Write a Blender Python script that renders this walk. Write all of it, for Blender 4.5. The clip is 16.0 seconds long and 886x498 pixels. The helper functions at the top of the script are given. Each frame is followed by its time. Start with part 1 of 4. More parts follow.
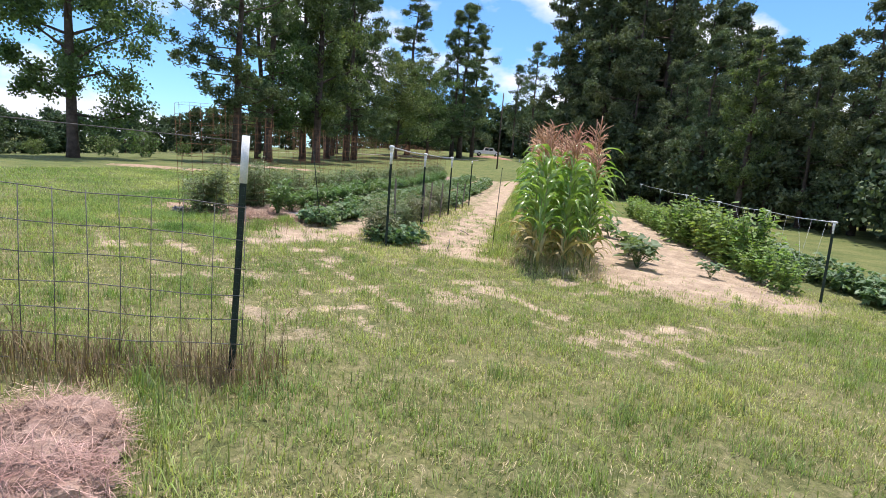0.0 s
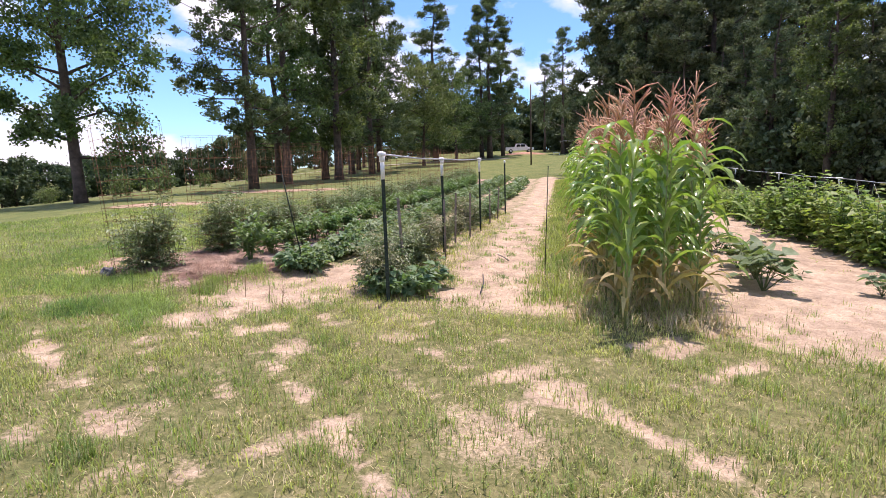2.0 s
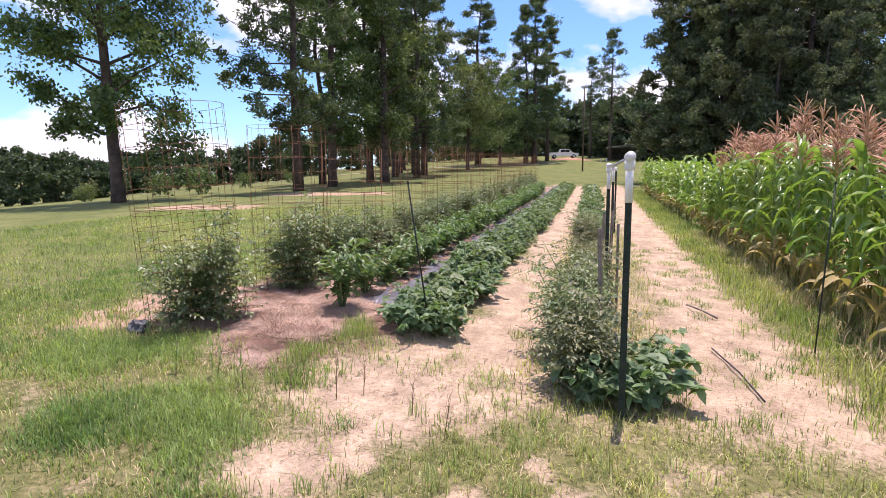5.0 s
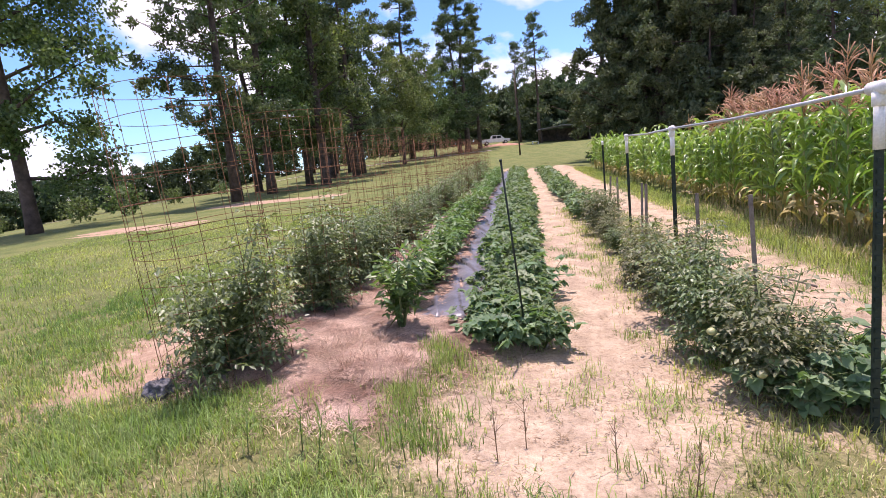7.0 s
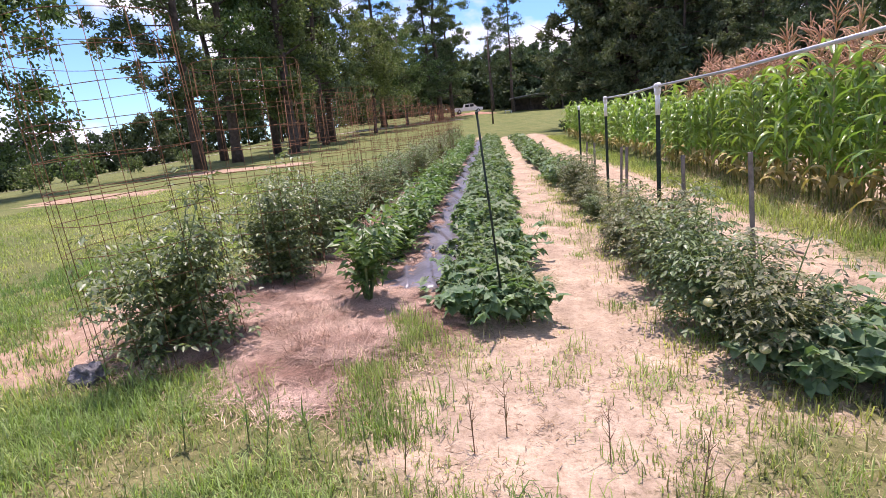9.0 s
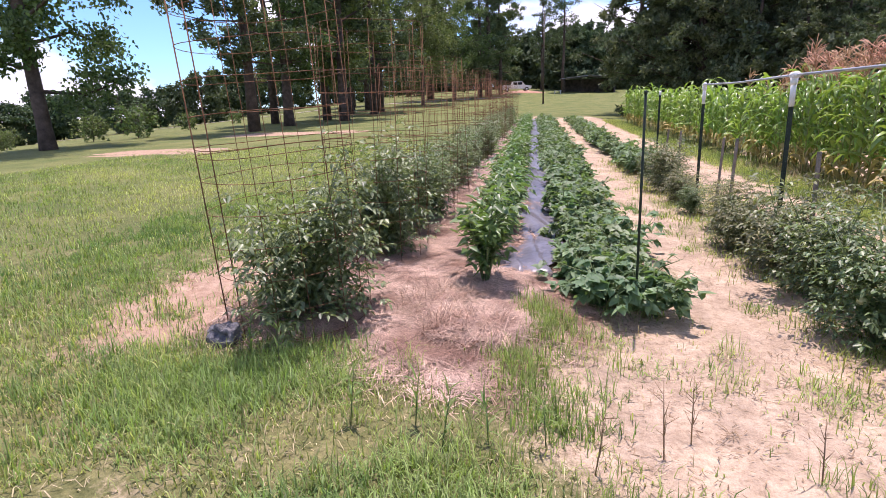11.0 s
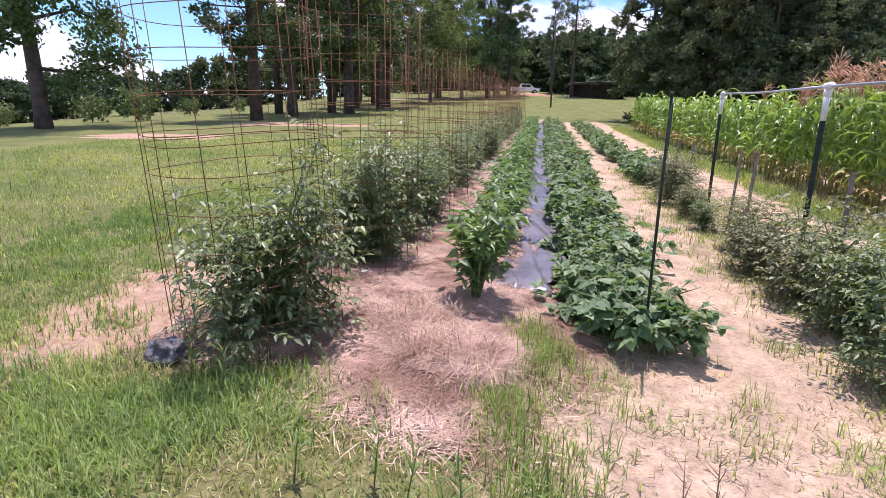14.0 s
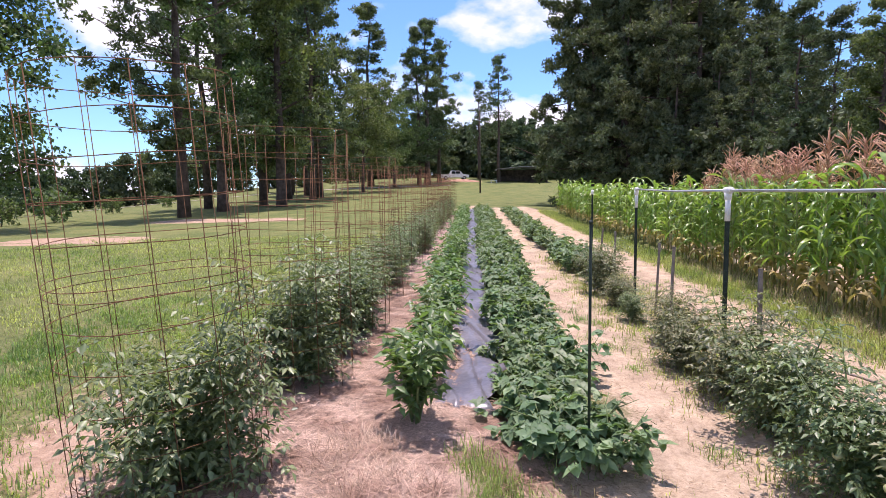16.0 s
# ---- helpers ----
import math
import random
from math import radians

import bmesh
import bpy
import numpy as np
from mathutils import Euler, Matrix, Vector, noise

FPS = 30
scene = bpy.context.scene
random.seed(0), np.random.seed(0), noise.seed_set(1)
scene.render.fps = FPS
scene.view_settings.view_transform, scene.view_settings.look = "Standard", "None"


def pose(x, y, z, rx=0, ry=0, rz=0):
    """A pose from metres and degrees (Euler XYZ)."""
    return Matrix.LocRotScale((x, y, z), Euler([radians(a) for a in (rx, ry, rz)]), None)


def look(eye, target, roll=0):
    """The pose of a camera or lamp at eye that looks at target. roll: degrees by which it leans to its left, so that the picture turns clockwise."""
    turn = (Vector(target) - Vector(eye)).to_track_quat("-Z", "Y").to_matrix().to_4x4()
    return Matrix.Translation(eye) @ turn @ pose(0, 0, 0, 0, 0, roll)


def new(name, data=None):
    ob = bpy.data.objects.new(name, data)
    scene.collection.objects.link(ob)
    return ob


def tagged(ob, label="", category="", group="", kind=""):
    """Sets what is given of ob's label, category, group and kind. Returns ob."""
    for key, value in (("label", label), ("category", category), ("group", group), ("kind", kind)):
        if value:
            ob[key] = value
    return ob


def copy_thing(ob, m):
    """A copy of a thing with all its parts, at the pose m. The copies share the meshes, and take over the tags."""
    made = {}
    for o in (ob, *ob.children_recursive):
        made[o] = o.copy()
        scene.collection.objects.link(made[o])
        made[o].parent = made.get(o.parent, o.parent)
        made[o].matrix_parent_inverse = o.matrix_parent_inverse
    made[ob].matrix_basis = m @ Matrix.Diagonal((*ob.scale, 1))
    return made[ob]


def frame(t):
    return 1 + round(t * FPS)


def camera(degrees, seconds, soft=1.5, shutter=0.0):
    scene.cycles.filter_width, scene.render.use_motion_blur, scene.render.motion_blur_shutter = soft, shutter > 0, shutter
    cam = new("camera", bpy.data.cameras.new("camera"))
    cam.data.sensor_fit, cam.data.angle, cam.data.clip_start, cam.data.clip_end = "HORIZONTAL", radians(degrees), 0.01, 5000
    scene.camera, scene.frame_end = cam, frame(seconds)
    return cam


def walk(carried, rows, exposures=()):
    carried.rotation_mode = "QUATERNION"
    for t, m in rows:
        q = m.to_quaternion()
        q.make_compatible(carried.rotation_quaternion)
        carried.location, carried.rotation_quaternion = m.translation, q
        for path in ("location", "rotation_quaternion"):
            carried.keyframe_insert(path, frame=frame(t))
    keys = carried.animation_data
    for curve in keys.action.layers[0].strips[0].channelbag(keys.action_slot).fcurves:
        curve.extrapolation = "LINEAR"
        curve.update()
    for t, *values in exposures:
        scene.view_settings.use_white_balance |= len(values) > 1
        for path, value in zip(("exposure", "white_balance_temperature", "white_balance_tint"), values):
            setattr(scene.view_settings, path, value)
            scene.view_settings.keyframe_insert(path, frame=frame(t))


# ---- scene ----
cam = camera(78.0, 16.0, soft=0.6)
PATH = [
    (0, (2.475, -9.74, 1.446), (2.192, -7.78, 1.165), 4.5),
    (0.5, (2.364, -8.799, 1.399), (2.066, -6.846, 1.088), 2.7),
    (1, (2.283, -7.985, 1.476), (1.924, -6.036, 1.208), 3.0),
    (1.5, (2.188, -7.158, 1.507), (1.79, -5.221, 1.211), 1.3),
    (2, (2.127, -6.353, 1.547), (1.697, -4.418, 1.274), -1.8),
    (2.5, (1.934, -5.762, 1.595), (1.508, -3.826, 1.333), -2.3),
    (3, (1.558, -5.185, 1.625), (1.129, -3.245, 1.404), 0.5),
    (3.5, (1.199, -4.631, 1.619), (0.722, -2.699, 1.419), 0.0),
    (4, (0.711, -4.267, 1.645), (0.233, -2.336, 1.436), 1.1),
    (4.5, (0.252, -4.063, 1.672), (-0.287, -2.152, 1.433), 0.4),
    (4.7, (0.069, -3.972, 1.677), (-0.478, -2.064, 1.427), 0.0),
    (6.8, (-1.695, -3.08, 1.608), (-2.023, -1.127, 1.332), -6.2),
    (7, (-1.76, -3.032, 1.622), (-2.063, -1.076, 1.333), -5.8),
    (7.5, (-1.759, -2.811, 1.552), (-2.021, -0.854, 1.233), -6.1),
    (8, (-1.744, -2.701, 1.544), (-1.964, -0.743, 1.206), -6.4),
    (8.5, (-1.802, -2.64, 1.521), (-2.006, -0.685, 1.148), -6.1),
    (9, (-1.805, -2.615, 1.515), (-2.018, -0.668, 1.111), -5.6),
    (9.5, (-1.817, -2.623, 1.526), (-2.017, -0.675, 1.12), -5.1),
    (10, (-2.073, -2.714, 1.555), (-2.319, -0.772, 1.148), -2.8),
    (10.2, (-2.211, -2.777, 1.565), (-2.508, -0.843, 1.152), -2.8),
    (12.3, (-2.713, -2.04, 1.522), (-3.025, -0.147, 0.959), -0.1),
    (12.5, (-2.725, -2.054, 1.529), (-3.019, -0.155, 0.976), 1.3),
    (13, (-2.682, -2.063, 1.537), (-2.966, -0.154, 1.01), 3.2),
    (13.5, (-2.602, -2.044, 1.532), (-2.936, -0.136, 1.032), 2.5),
    (14, (-2.549, -2.036, 1.525), (-2.878, -0.124, 1.041), 1.0),
    (14.5, (-2.554, -2.036, 1.529), (-2.851, -0.118, 1.044), 0.7),
    (15, (-2.524, -1.99, 1.687), (-2.728, -0.035, 1.321), -0.4),
    (15.5, (-2.507, -1.942, 1.798), (-2.668, 0.032, 1.525), -2.5),
    (16, (-2.53, -1.938, 1.783), (-2.642, 0.05, 1.596), -0.9),
]
walk(cam, [(t, look(eye, target, roll)) for t, eye, target, roll in PATH], exposures=[(0.0, 0.32, 6350, 16), (1.5, 0.43, 6650, 28), (4.5, 0.44, 6700, 31), (7.0, 0.47, 6650, 33), (10.0, 0.47, 6550, 33), (12.5, 0.46, 6400, 33), (14.5, 0.46, 6400, 33), (16.0, 0.44, 6500, 31)])

# ---- light ----
SUN_ELEV, SUN_AZ = radians(80), radians(8)   # azimuth from +y towards +x
world = bpy.data.worlds.new("sky")
scene.world = world
world.use_nodes = True
wn, wl = world.node_tree.nodes, world.node_tree.links
wn.clear()
w_out, w_bg = wn.new("ShaderNodeOutputWorld"), wn.new("ShaderNodeBackground")
sky = wn.new("ShaderNodeTexSky")
sky.sky_type, sky.sun_disc, sky.sun_elevation, sky.sun_rotation = "NISHITA", False, SUN_ELEV, SUN_AZ
sky.air_density, sky.dust_density, sky.ozone_density = 1.0, 0.3, 3.0
w_bg.inputs["Strength"].default_value = 0.15
w_tc, w_map = wn.new("ShaderNodeTexCoord"), wn.new("ShaderNodeMapping")
w_map.inputs["Scale"].default_value = (1.0, 1.0, 1.9)
w_map.inputs["Location"].default_value = (0.35, 0.2, 0.13)
w_no, w_ramp, w_mix = wn.new("ShaderNodeTexNoise"), wn.new("ShaderNodeValToRGB"), wn.new("ShaderNodeMixRGB")
w_no.inputs["Scale"].default_value, w_no.inputs["Detail"].default_value, w_no.inputs["Roughness"].default_value = 3.1, 9.0, 0.52
w_ramp.color_ramp.elements[0].position, w_ramp.color_ramp.elements[1].position = 0.50, 0.575
w_mix.inputs["Color2"].default_value = (5.6, 5.9, 6.4, 1)
wl.new(w_tc.outputs["Generated"], w_map.inputs["Vector"])
wl.new(w_map.outputs["Vector"], w_no.inputs["Vector"])
wl.new(w_no.outputs["Fac"], w_ramp.inputs["Fac"])
wl.new(w_ramp.outputs["Color"], w_mix.inputs["Fac"])
w_tint = wn.new("ShaderNodeMixRGB")
w_tint.blend_type = "MULTIPLY"
w_tint.inputs["Fac"].default_value = 1.0
w_tint.inputs["Color2"].default_value = (0.62, 0.92, 1.15, 1)
wl.new(sky.outputs["Color"], w_tint.inputs["Color1"])
wl.new(w_tint.outputs["Color"], w_mix.inputs["Color1"])
wl.new(w_mix.outputs["Color"], w_bg.inputs["Color"])
wl.new(w_bg.outputs["Background"], w_out.inputs["Surface"])
sun = new("sun", bpy.data.lights.new("sun", "SUN"))
sun.data.energy, sun.data.angle, sun.data.color = 4.6, radians(0.53), (1.0, 0.95, 0.88)
sun_dir = Vector((math.sin(SUN_AZ) * math.cos(SUN_ELEV), math.cos(SUN_AZ) * math.cos(SUN_ELEV), math.sin(SUN_ELEV)))
sun.matrix_world = look(sun_dir * 80, (0, 0, 0))

# ---- materials ----
def mat(name, c1, c2, scale=6.0, rough=0.8, bump=0.25, fine=60.0, metal=0.0, spec=0.3, through_light=0.0, vary=0.0, coords="Object"):
    """Two colours in large blotches, fine grain on top, bump; leaves let light through; vary: per piece."""
    m = bpy.data.materials.new(name)
    m.use_nodes = True
    n, l = m.node_tree.nodes, m.node_tree.links
    b = n["Principled BSDF"]
    tc = n.new("ShaderNodeTexCoord")
    big, small = n.new("ShaderNodeTexNoise"), n.new("ShaderNodeTexNoise")
    big.inputs["Scale"].default_value, big.inputs["Detail"].default_value = scale, 4
    small.inputs["Scale"].default_value, small.inputs["Detail"].default_value = fine, 3
    for k in (big, small):
        l.new(tc.outputs[coords], k.inputs["Vector"])
    ramp = n.new("ShaderNodeValToRGB")
    ramp.color_ramp.elements[0].position, ramp.color_ramp.elements[1].position = 0.35, 0.65
    ramp.color_ramp.elements[0].color, ramp.color_ramp.elements[1].color = (*c1, 1), (*c2, 1)
    l.new(big.outputs["Fac"], ramp.inputs["Fac"])
    hs = n.new("ShaderNodeHueSaturation")
    l.new(ramp.outputs["Color"], hs.inputs["Color"])
    val = n.new("ShaderNodeMath")
    val.operation, val.inputs[1].default_value, val.inputs[2].default_value = "MULTIPLY_ADD", 0.6, 0.7
    l.new(small.outputs["Fac"], val.inputs[0])
    if vary:
        geo = n.new("ShaderNodeNewGeometry")
        v2 = n.new("ShaderNodeMath")
        v2.operation, v2.inputs[1].default_value = "MULTIPLY_ADD", vary
        add = n.new("ShaderNodeMath")
        add.operation, add.inputs[1].default_value = "SUBTRACT", vary / 2
        l.new(val.outputs[0], add.inputs[0])
        l.new(geo.outputs["Random Per Island"], v2.inputs[0])
        l.new(add.outputs[0], v2.inputs[2])
        val = v2
        hu = n.new("ShaderNodeMath")
        hu.operation, hu.inputs[1].default_value, hu.inputs[2].default_value = "MULTIPLY_ADD", 0.04 * min(1, vary * 2), 0.5 - 0.02 * min(1, vary * 2)
        info = n.new("ShaderNodeObjectInfo")
        l.new(info.outputs["Random"], hu.inputs[0])
        l.new(hu.outputs[0], hs.inputs["Hue"])
    l.new(val.outputs[0], hs.inputs["Value"])
    l.new(hs.outputs["Color"], b.inputs["Base Color"])
    b.inputs["Roughness"].default_value, b.inputs["Metallic"].default_value = rough, metal
    b.inputs["Specular IOR Level"].default_value = spec
    if bump:
        bp = n.new("ShaderNodeBump")
        bp.inputs["Strength"].default_value, bp.inputs["Distance"].default_value = bump, 0.02
        l.new(small.outputs["Fac"], bp.inputs["Height"])
        l.new(bp.outputs["Normal"], b.inputs["Normal"])
    if through_light:
        tr, mx = n.new("ShaderNodeBsdfTranslucent"), n.new("ShaderNodeMixShader")
        mx.inputs["Fac"].default_value = through_light
        br = n.new("ShaderNodeMixRGB")
        br.blend_type = "MULTIPLY"
        br.inputs["Fac"].default_value, br.inputs["Color2"].default_value = 1.0, (1.5, 1.7, 0.7, 1)
        l.new(hs.outputs["Color"], br.inputs["Color1"])
        l.new(br.outputs["Color"], tr.inputs["Color"])
        l.new(b.outputs["BSDF"], mx.inputs[1])
        l.new(tr.outputs["BSDF"], mx.inputs[2])
        l.new(mx.outputs["Shader"], n["Material Output"].inputs["Surface"])
    return m


M_BARK = mat("pine_bark", (0.06, 0.043, 0.034), (0.125, 0.092, 0.072), 3, 0.95, 0.8, 14)
M_NEEDLE = mat("pine_needles", (0.075, 0.11, 0.058), (0.15, 0.185, 0.095), 0.35, 0.7, 0, 3, through_light=0.22, vary=0.8)
M_NEEDLE_DARK = mat("dark_pine_needles", (0.075, 0.108, 0.06), (0.16, 0.185, 0.10), 0.35, 0.75, 0, 3, through_light=0.16, vary=0.8)
M_BROAD = mat("broad_leaves", (0.08, 0.125, 0.048), (0.17, 0.21, 0.09), 0.4, 0.55, 0, 3, through_light=0.3, vary=0.8)
M_FAR = mat("far_leaves", (0.06, 0.095, 0.05), (0.12, 0.155, 0.085), 0.2, 0.9, 0, 2, through_light=0.15, vary=0.5)
M_TOMATO = mat("tomato_leaves", (0.085, 0.13, 0.052), (0.205, 0.25, 0.115), 5, 0.42, 0, 60, spec=0.5, through_light=0.25, vary=0.8)
M_TOMATO_DRY = mat("weary_tomato_leaves", (0.11, 0.13, 0.06), (0.23, 0.22, 0.12), 4, 0.5, 0, 60, spec=0.4, through_light=0.2, vary=0.8)
M_STEM = mat("green_stems", (0.10, 0.15, 0.05), (0.16, 0.2, 0.08), 8, 0.6, 0.1)
M_PEPPER = mat("pepper_leaves", (0.075, 0.145, 0.045), (0.15, 0.24, 0.085), 5, 0.42, 0, 60, spec=0.5, through_light=0.32, vary=0.4)
M_BEAN = mat("bean_leaves", (0.095, 0.16, 0.07), (0.21, 0.285, 0.145), 5, 0.5, 0, 50, spec=0.4, through_light=0.3, vary=0.5)
M_SQUASH = mat("squash_leaves", (0.11, 0.17, 0.08), (0.2, 0.25, 0.15), 6, 0.6, 0.1, 40, through_light=0.3, vary=0.4)
M_POLEBEAN = mat("pole_bean_leaves", (0.15, 0.23, 0.065), (0.27, 0.35, 0.12), 5, 0.5, 0, 50, through_light=0.35, vary=0.5)
M_CORN = mat("corn_leaves", (0.12, 0.215, 0.045), (0.25, 0.345, 0.095), 4, 0.29, 0.05, 60, spec=0.6, through_light=0.35, vary=0.4)
M_CORN_DRY = mat("dry_corn_leaves", (0.34, 0.26, 0.12), (0.45, 0.36, 0.19), 6, 0.8, 0.1, 60, through_light=0.25, vary=0.3)
M_STALK = mat("corn_stalks", (0.16, 0.2, 0.06), (0.28, 0.28, 0.1), 5, 0.5, 0.1)
M_TASSEL = mat("corn_tassels", (0.5, 0.27, 0.18), (0.68, 0.45, 0.31), 6, 0.8, 0, 40, through_light=0.2, vary=0.4)
M_GRASS = mat("grass_blades", (0.18, 0.235, 0.075), (0.38, 0.375, 0.16), 0.5, 0.5, 0, 8, through_light=0.42, vary=1.1)
M_TUFT = mat("green_tuft_blades", (0.11, 0.19, 0.055), (0.27, 0.335, 0.115), 0.8, 0.5, 0, 8, through_light=0.38, vary=1.0)
M_DRY = mat("dry_grass_blades", (0.38, 0.31, 0.17), (0.55, 0.47, 0.29), 1.0, 0.8, 0, 8, through_light=0.2, vary=0.5)
M_WEED = mat("dry_weeds", (0.17, 0.11, 0.065), (0.31, 0.23, 0.13), 3, 0.85, 0, 30, through_light=0.1, vary=0.5)
M_POST = mat("green_post_paint", (0.012, 0.022, 0.016), (0.03, 0.045, 0.03), 9, 0.55, 0.2, 120)
M_PVC = mat("white_pvc", (0.68, 0.68, 0.66), (0.8, 0.8, 0.78), 5, 0.4, 0.03, 90)
M_PIPE = mat("grey_conduit", (0.42, 0.43, 0.44), (0.55, 0.56, 0.57), 6, 0.45, 0.05, 90, metal=0.5)
M_RUST = mat("rusty_wire", (0.11, 0.05, 0.025), (0.2, 0.10, 0.05), 12, 0.9, 0.2, 150)
M_GALV = mat("weathered_fence_wire", (0.09, 0.085, 0.075), (0.17, 0.16, 0.15), 12, 0.7, 0.1, 150, metal=0.2)
M_STAKE = mat("weathered_stake_wood", (0.15, 0.12, 0.10), (0.27, 0.225, 0.185), 9, 0.9, 0.4, 90)
M_PLASTIC = mat("black_mulch_film", (0.10, 0.095, 0.11), (0.18, 0.17, 0.19), 2, 0.36, 0.35, 18, spec=0.6)
M_STRAW = mat("pine_straw", (0.29, 0.165, 0.125), (0.57, 0.395, 0.315), 3, 0.9, 0.2, 60, vary=1.0)
M_HAY = mat("old_hay", (0.26, 0.16, 0.12), (0.48, 0.33, 0.25), 4, 0.95, 0.8, 70)
M_STONE = mat("dark_bag", (0.06, 0.06, 0.068), (0.17, 0.165, 0.17), 18, 0.6, 0.8, 60)
M_FRUIT = mat("green_tomato_skin", (0.30, 0.34, 0.14), (0.42, 0.42, 0.22), 10, 0.3, 0, 60, spec=0.5)
M_CAR = mat("white_car_paint", (0.75, 0.75, 0.75), (0.82, 0.82, 0.82), 2, 0.25, 0)
M_GLASSY = mat("dark_car_glass", (0.02, 0.025, 0.03), (0.04, 0.045, 0.05), 2, 0.1, 0, spec=0.6)
M_RUBBER = mat("tyre_rubber", (0.02, 0.02, 0.02), (0.035, 0.035, 0.035), 5, 0.9, 0.2)
M_CLAY = mat("red_clay", (0.3, 0.15, 0.1), (0.42, 0.25, 0.17), 1.5, 0.95, 0.6, 12)
M_SHED = mat("grey_shed_boards", (0.05, 0.04, 0.035), (0.11, 0.09, 0.075), 2, 0.9, 0.4, 30)
M_ROOF = mat("tin_roof", (0.35, 0.35, 0.36), (0.5, 0.5, 0.5), 1.5, 0.5, 0.2, 20, metal=0.6)
M_POLE = mat("creosote_pole", (0.06, 0.045, 0.035), (0.12, 0.09, 0.07), 3, 0.9, 0.4, 30)
M_ROAD = mat("pale_gravel", (0.3, 0.27, 0.2), (0.42, 0.37, 0.29), 1.5, 0.95, 0.3, 20)
M_HOSE = mat("black_hose", (0.02, 0.02, 0.022), (0.05, 0.05, 0.055), 9, 0.5, 0.1)

# ---- geometry helpers ----
rnd = random.Random(7)


class Geo:
    """Collects tubes, ribbons and plates into one mesh."""

    def __init__(self):
        self.v, self.f = [], []

    def tube(self, pts, radii, n=5, cap=True):
        base = len(self.v)
        pts = [Vector(p) for p in pts]
        for i, p in enumerate(pts):
            d = (pts[min(i + 1, len(pts) - 1)] - pts[max(i - 1, 0)])
            d = d.normalized() if d.length > 1e-9 else Vector((0, 0, 1))
            a = d.cross(Vector((0.31, 0.77, 0.12) if abs(d.z) > 0.8 else (0, 0, 1))).normalized()
            b = d.cross(a)
            r = radii[i] if isinstance(radii, (list, tuple)) else radii
            for k in range(n):
                w = 2 * math.pi * k / n
                self.v.append(p + (a * math.cos(w) + b * math.sin(w)) * r)
        for i in range(len(pts) - 1):
            for k in range(n):
                o, q = base + i * n, base + (i + 1) * n
                self.f.append((o + k, o + (k + 1) % n, q + (k + 1) % n, q + k))
        if cap:
            self.f.append(tuple(base + k for k in range(n))[::-1])
            self.f.append(tuple(base + (len(pts) - 1) * n + k for k in range(n)))

    def box(self, x0, y0, z0, x1, y1, z1, m=None):
        o = len(self.v)
        for x, y, z in ((x0, y0, z0), (x1, y0, z0), (x1, y1, z0), (x0, y1, z0), (x0, y0, z1), (x1, y0, z1), (x1, y1, z1), (x0, y1, z1)):
            p = Vector((x, y, z))
            self.v.append(m @ p if m else p)
        for q in ((3, 2, 1, 0), (4, 5, 6, 7), (0, 1, 5, 4), (1, 2, 6, 5), (2, 3, 7, 6), (3, 0, 4, 7)):
            self.f.append(tuple(o + k for k in q))

    def ribbon(self, base, way, length, width, droop, segs=4, side=None, wave=0.0):
        """A long leaf that arches over and comes to a point, with a raised fold."""
        p, d = Vector(base), Vector(way).normalized()
        s = side or d.cross(Vector((0, 0, 1)))
        s = s.normalized() if s.length > 1e-6 else Vector((1, 0, 0))
        o = len(self.v)
        for i in range(segs + 1):
            t = i / segs
            w = width * (0.55 + 0.9 * t if t < 0.4 else 0.91 * (1 - t) / 0.6 + 0.02)
            up = s.cross(d).normalized()
            k = wave * math.sin(t * 9 + base[0] * 40) * width
            self.v += [p - s * w / 2 + up * (0.25 * w + k), p.copy(), p + s * w / 2 + up * (0.25 * w - k)]
            p = p + d * (length / segs)
            d = (d + Vector((0, 0, -droop / segs * (0.5 + 1.5 * t)))).normalized()
        for i in range(segs):
            a = o + i * 3
            self.f += [(a, a + 1, a + 4, a + 3), (a + 1, a + 2, a + 5, a + 4)]

    def plate(self, base, way, length, width, up, kind=0):
        """A small leaf folded along its rib; kind 1 is heart-shaped."""
        p, d = Vector(base), Vector(way).normalized()
        s = d.cross(Vector(up))
        s = s.normalized() if s.length > 1e-6 else Vector((1, 0, 0))
        n = s.cross(d)
        o = len(self.v)
        if kind == 1:
            self.v += [p, p + s * width * 0.5 - d * length * 0.08 + n * width * 0.12, p + s * width * 0.42 + d * length * 0.5 + n * width * 0.06,
                       p + d * length - n * length * 0.12, p - s * width * 0.42 + d * length * 0.5 + n * width * 0.06, p - s * width * 0.5 - d * length * 0.08 + n * width * 0.12]
            self.f += [(o, o + 1, o + 2, o + 3), (o, o + 3, o + 4, o + 5)]
        else:
            self.v += [p, p + s * width * 0.5 + d * length * 0.4 + n * width * 0.15, p + d * length - n * length * 0.15, p - s * width * 0.5 + d * length * 0.4 + n * width * 0.15]
            self.f += [(o, o + 1, o + 2), (o, o + 2, o + 3)]

    def mesh(self, name, material, smooth=True):
        me = bpy.data.meshes.new(name)
        me.from_pydata([tuple(p) for p in self.v], [], self.f)
        me.polygons.foreach_set("use_smooth", [smooth] * len(me.polygons))
        me.materials.append(material)
        me.update()
        return me


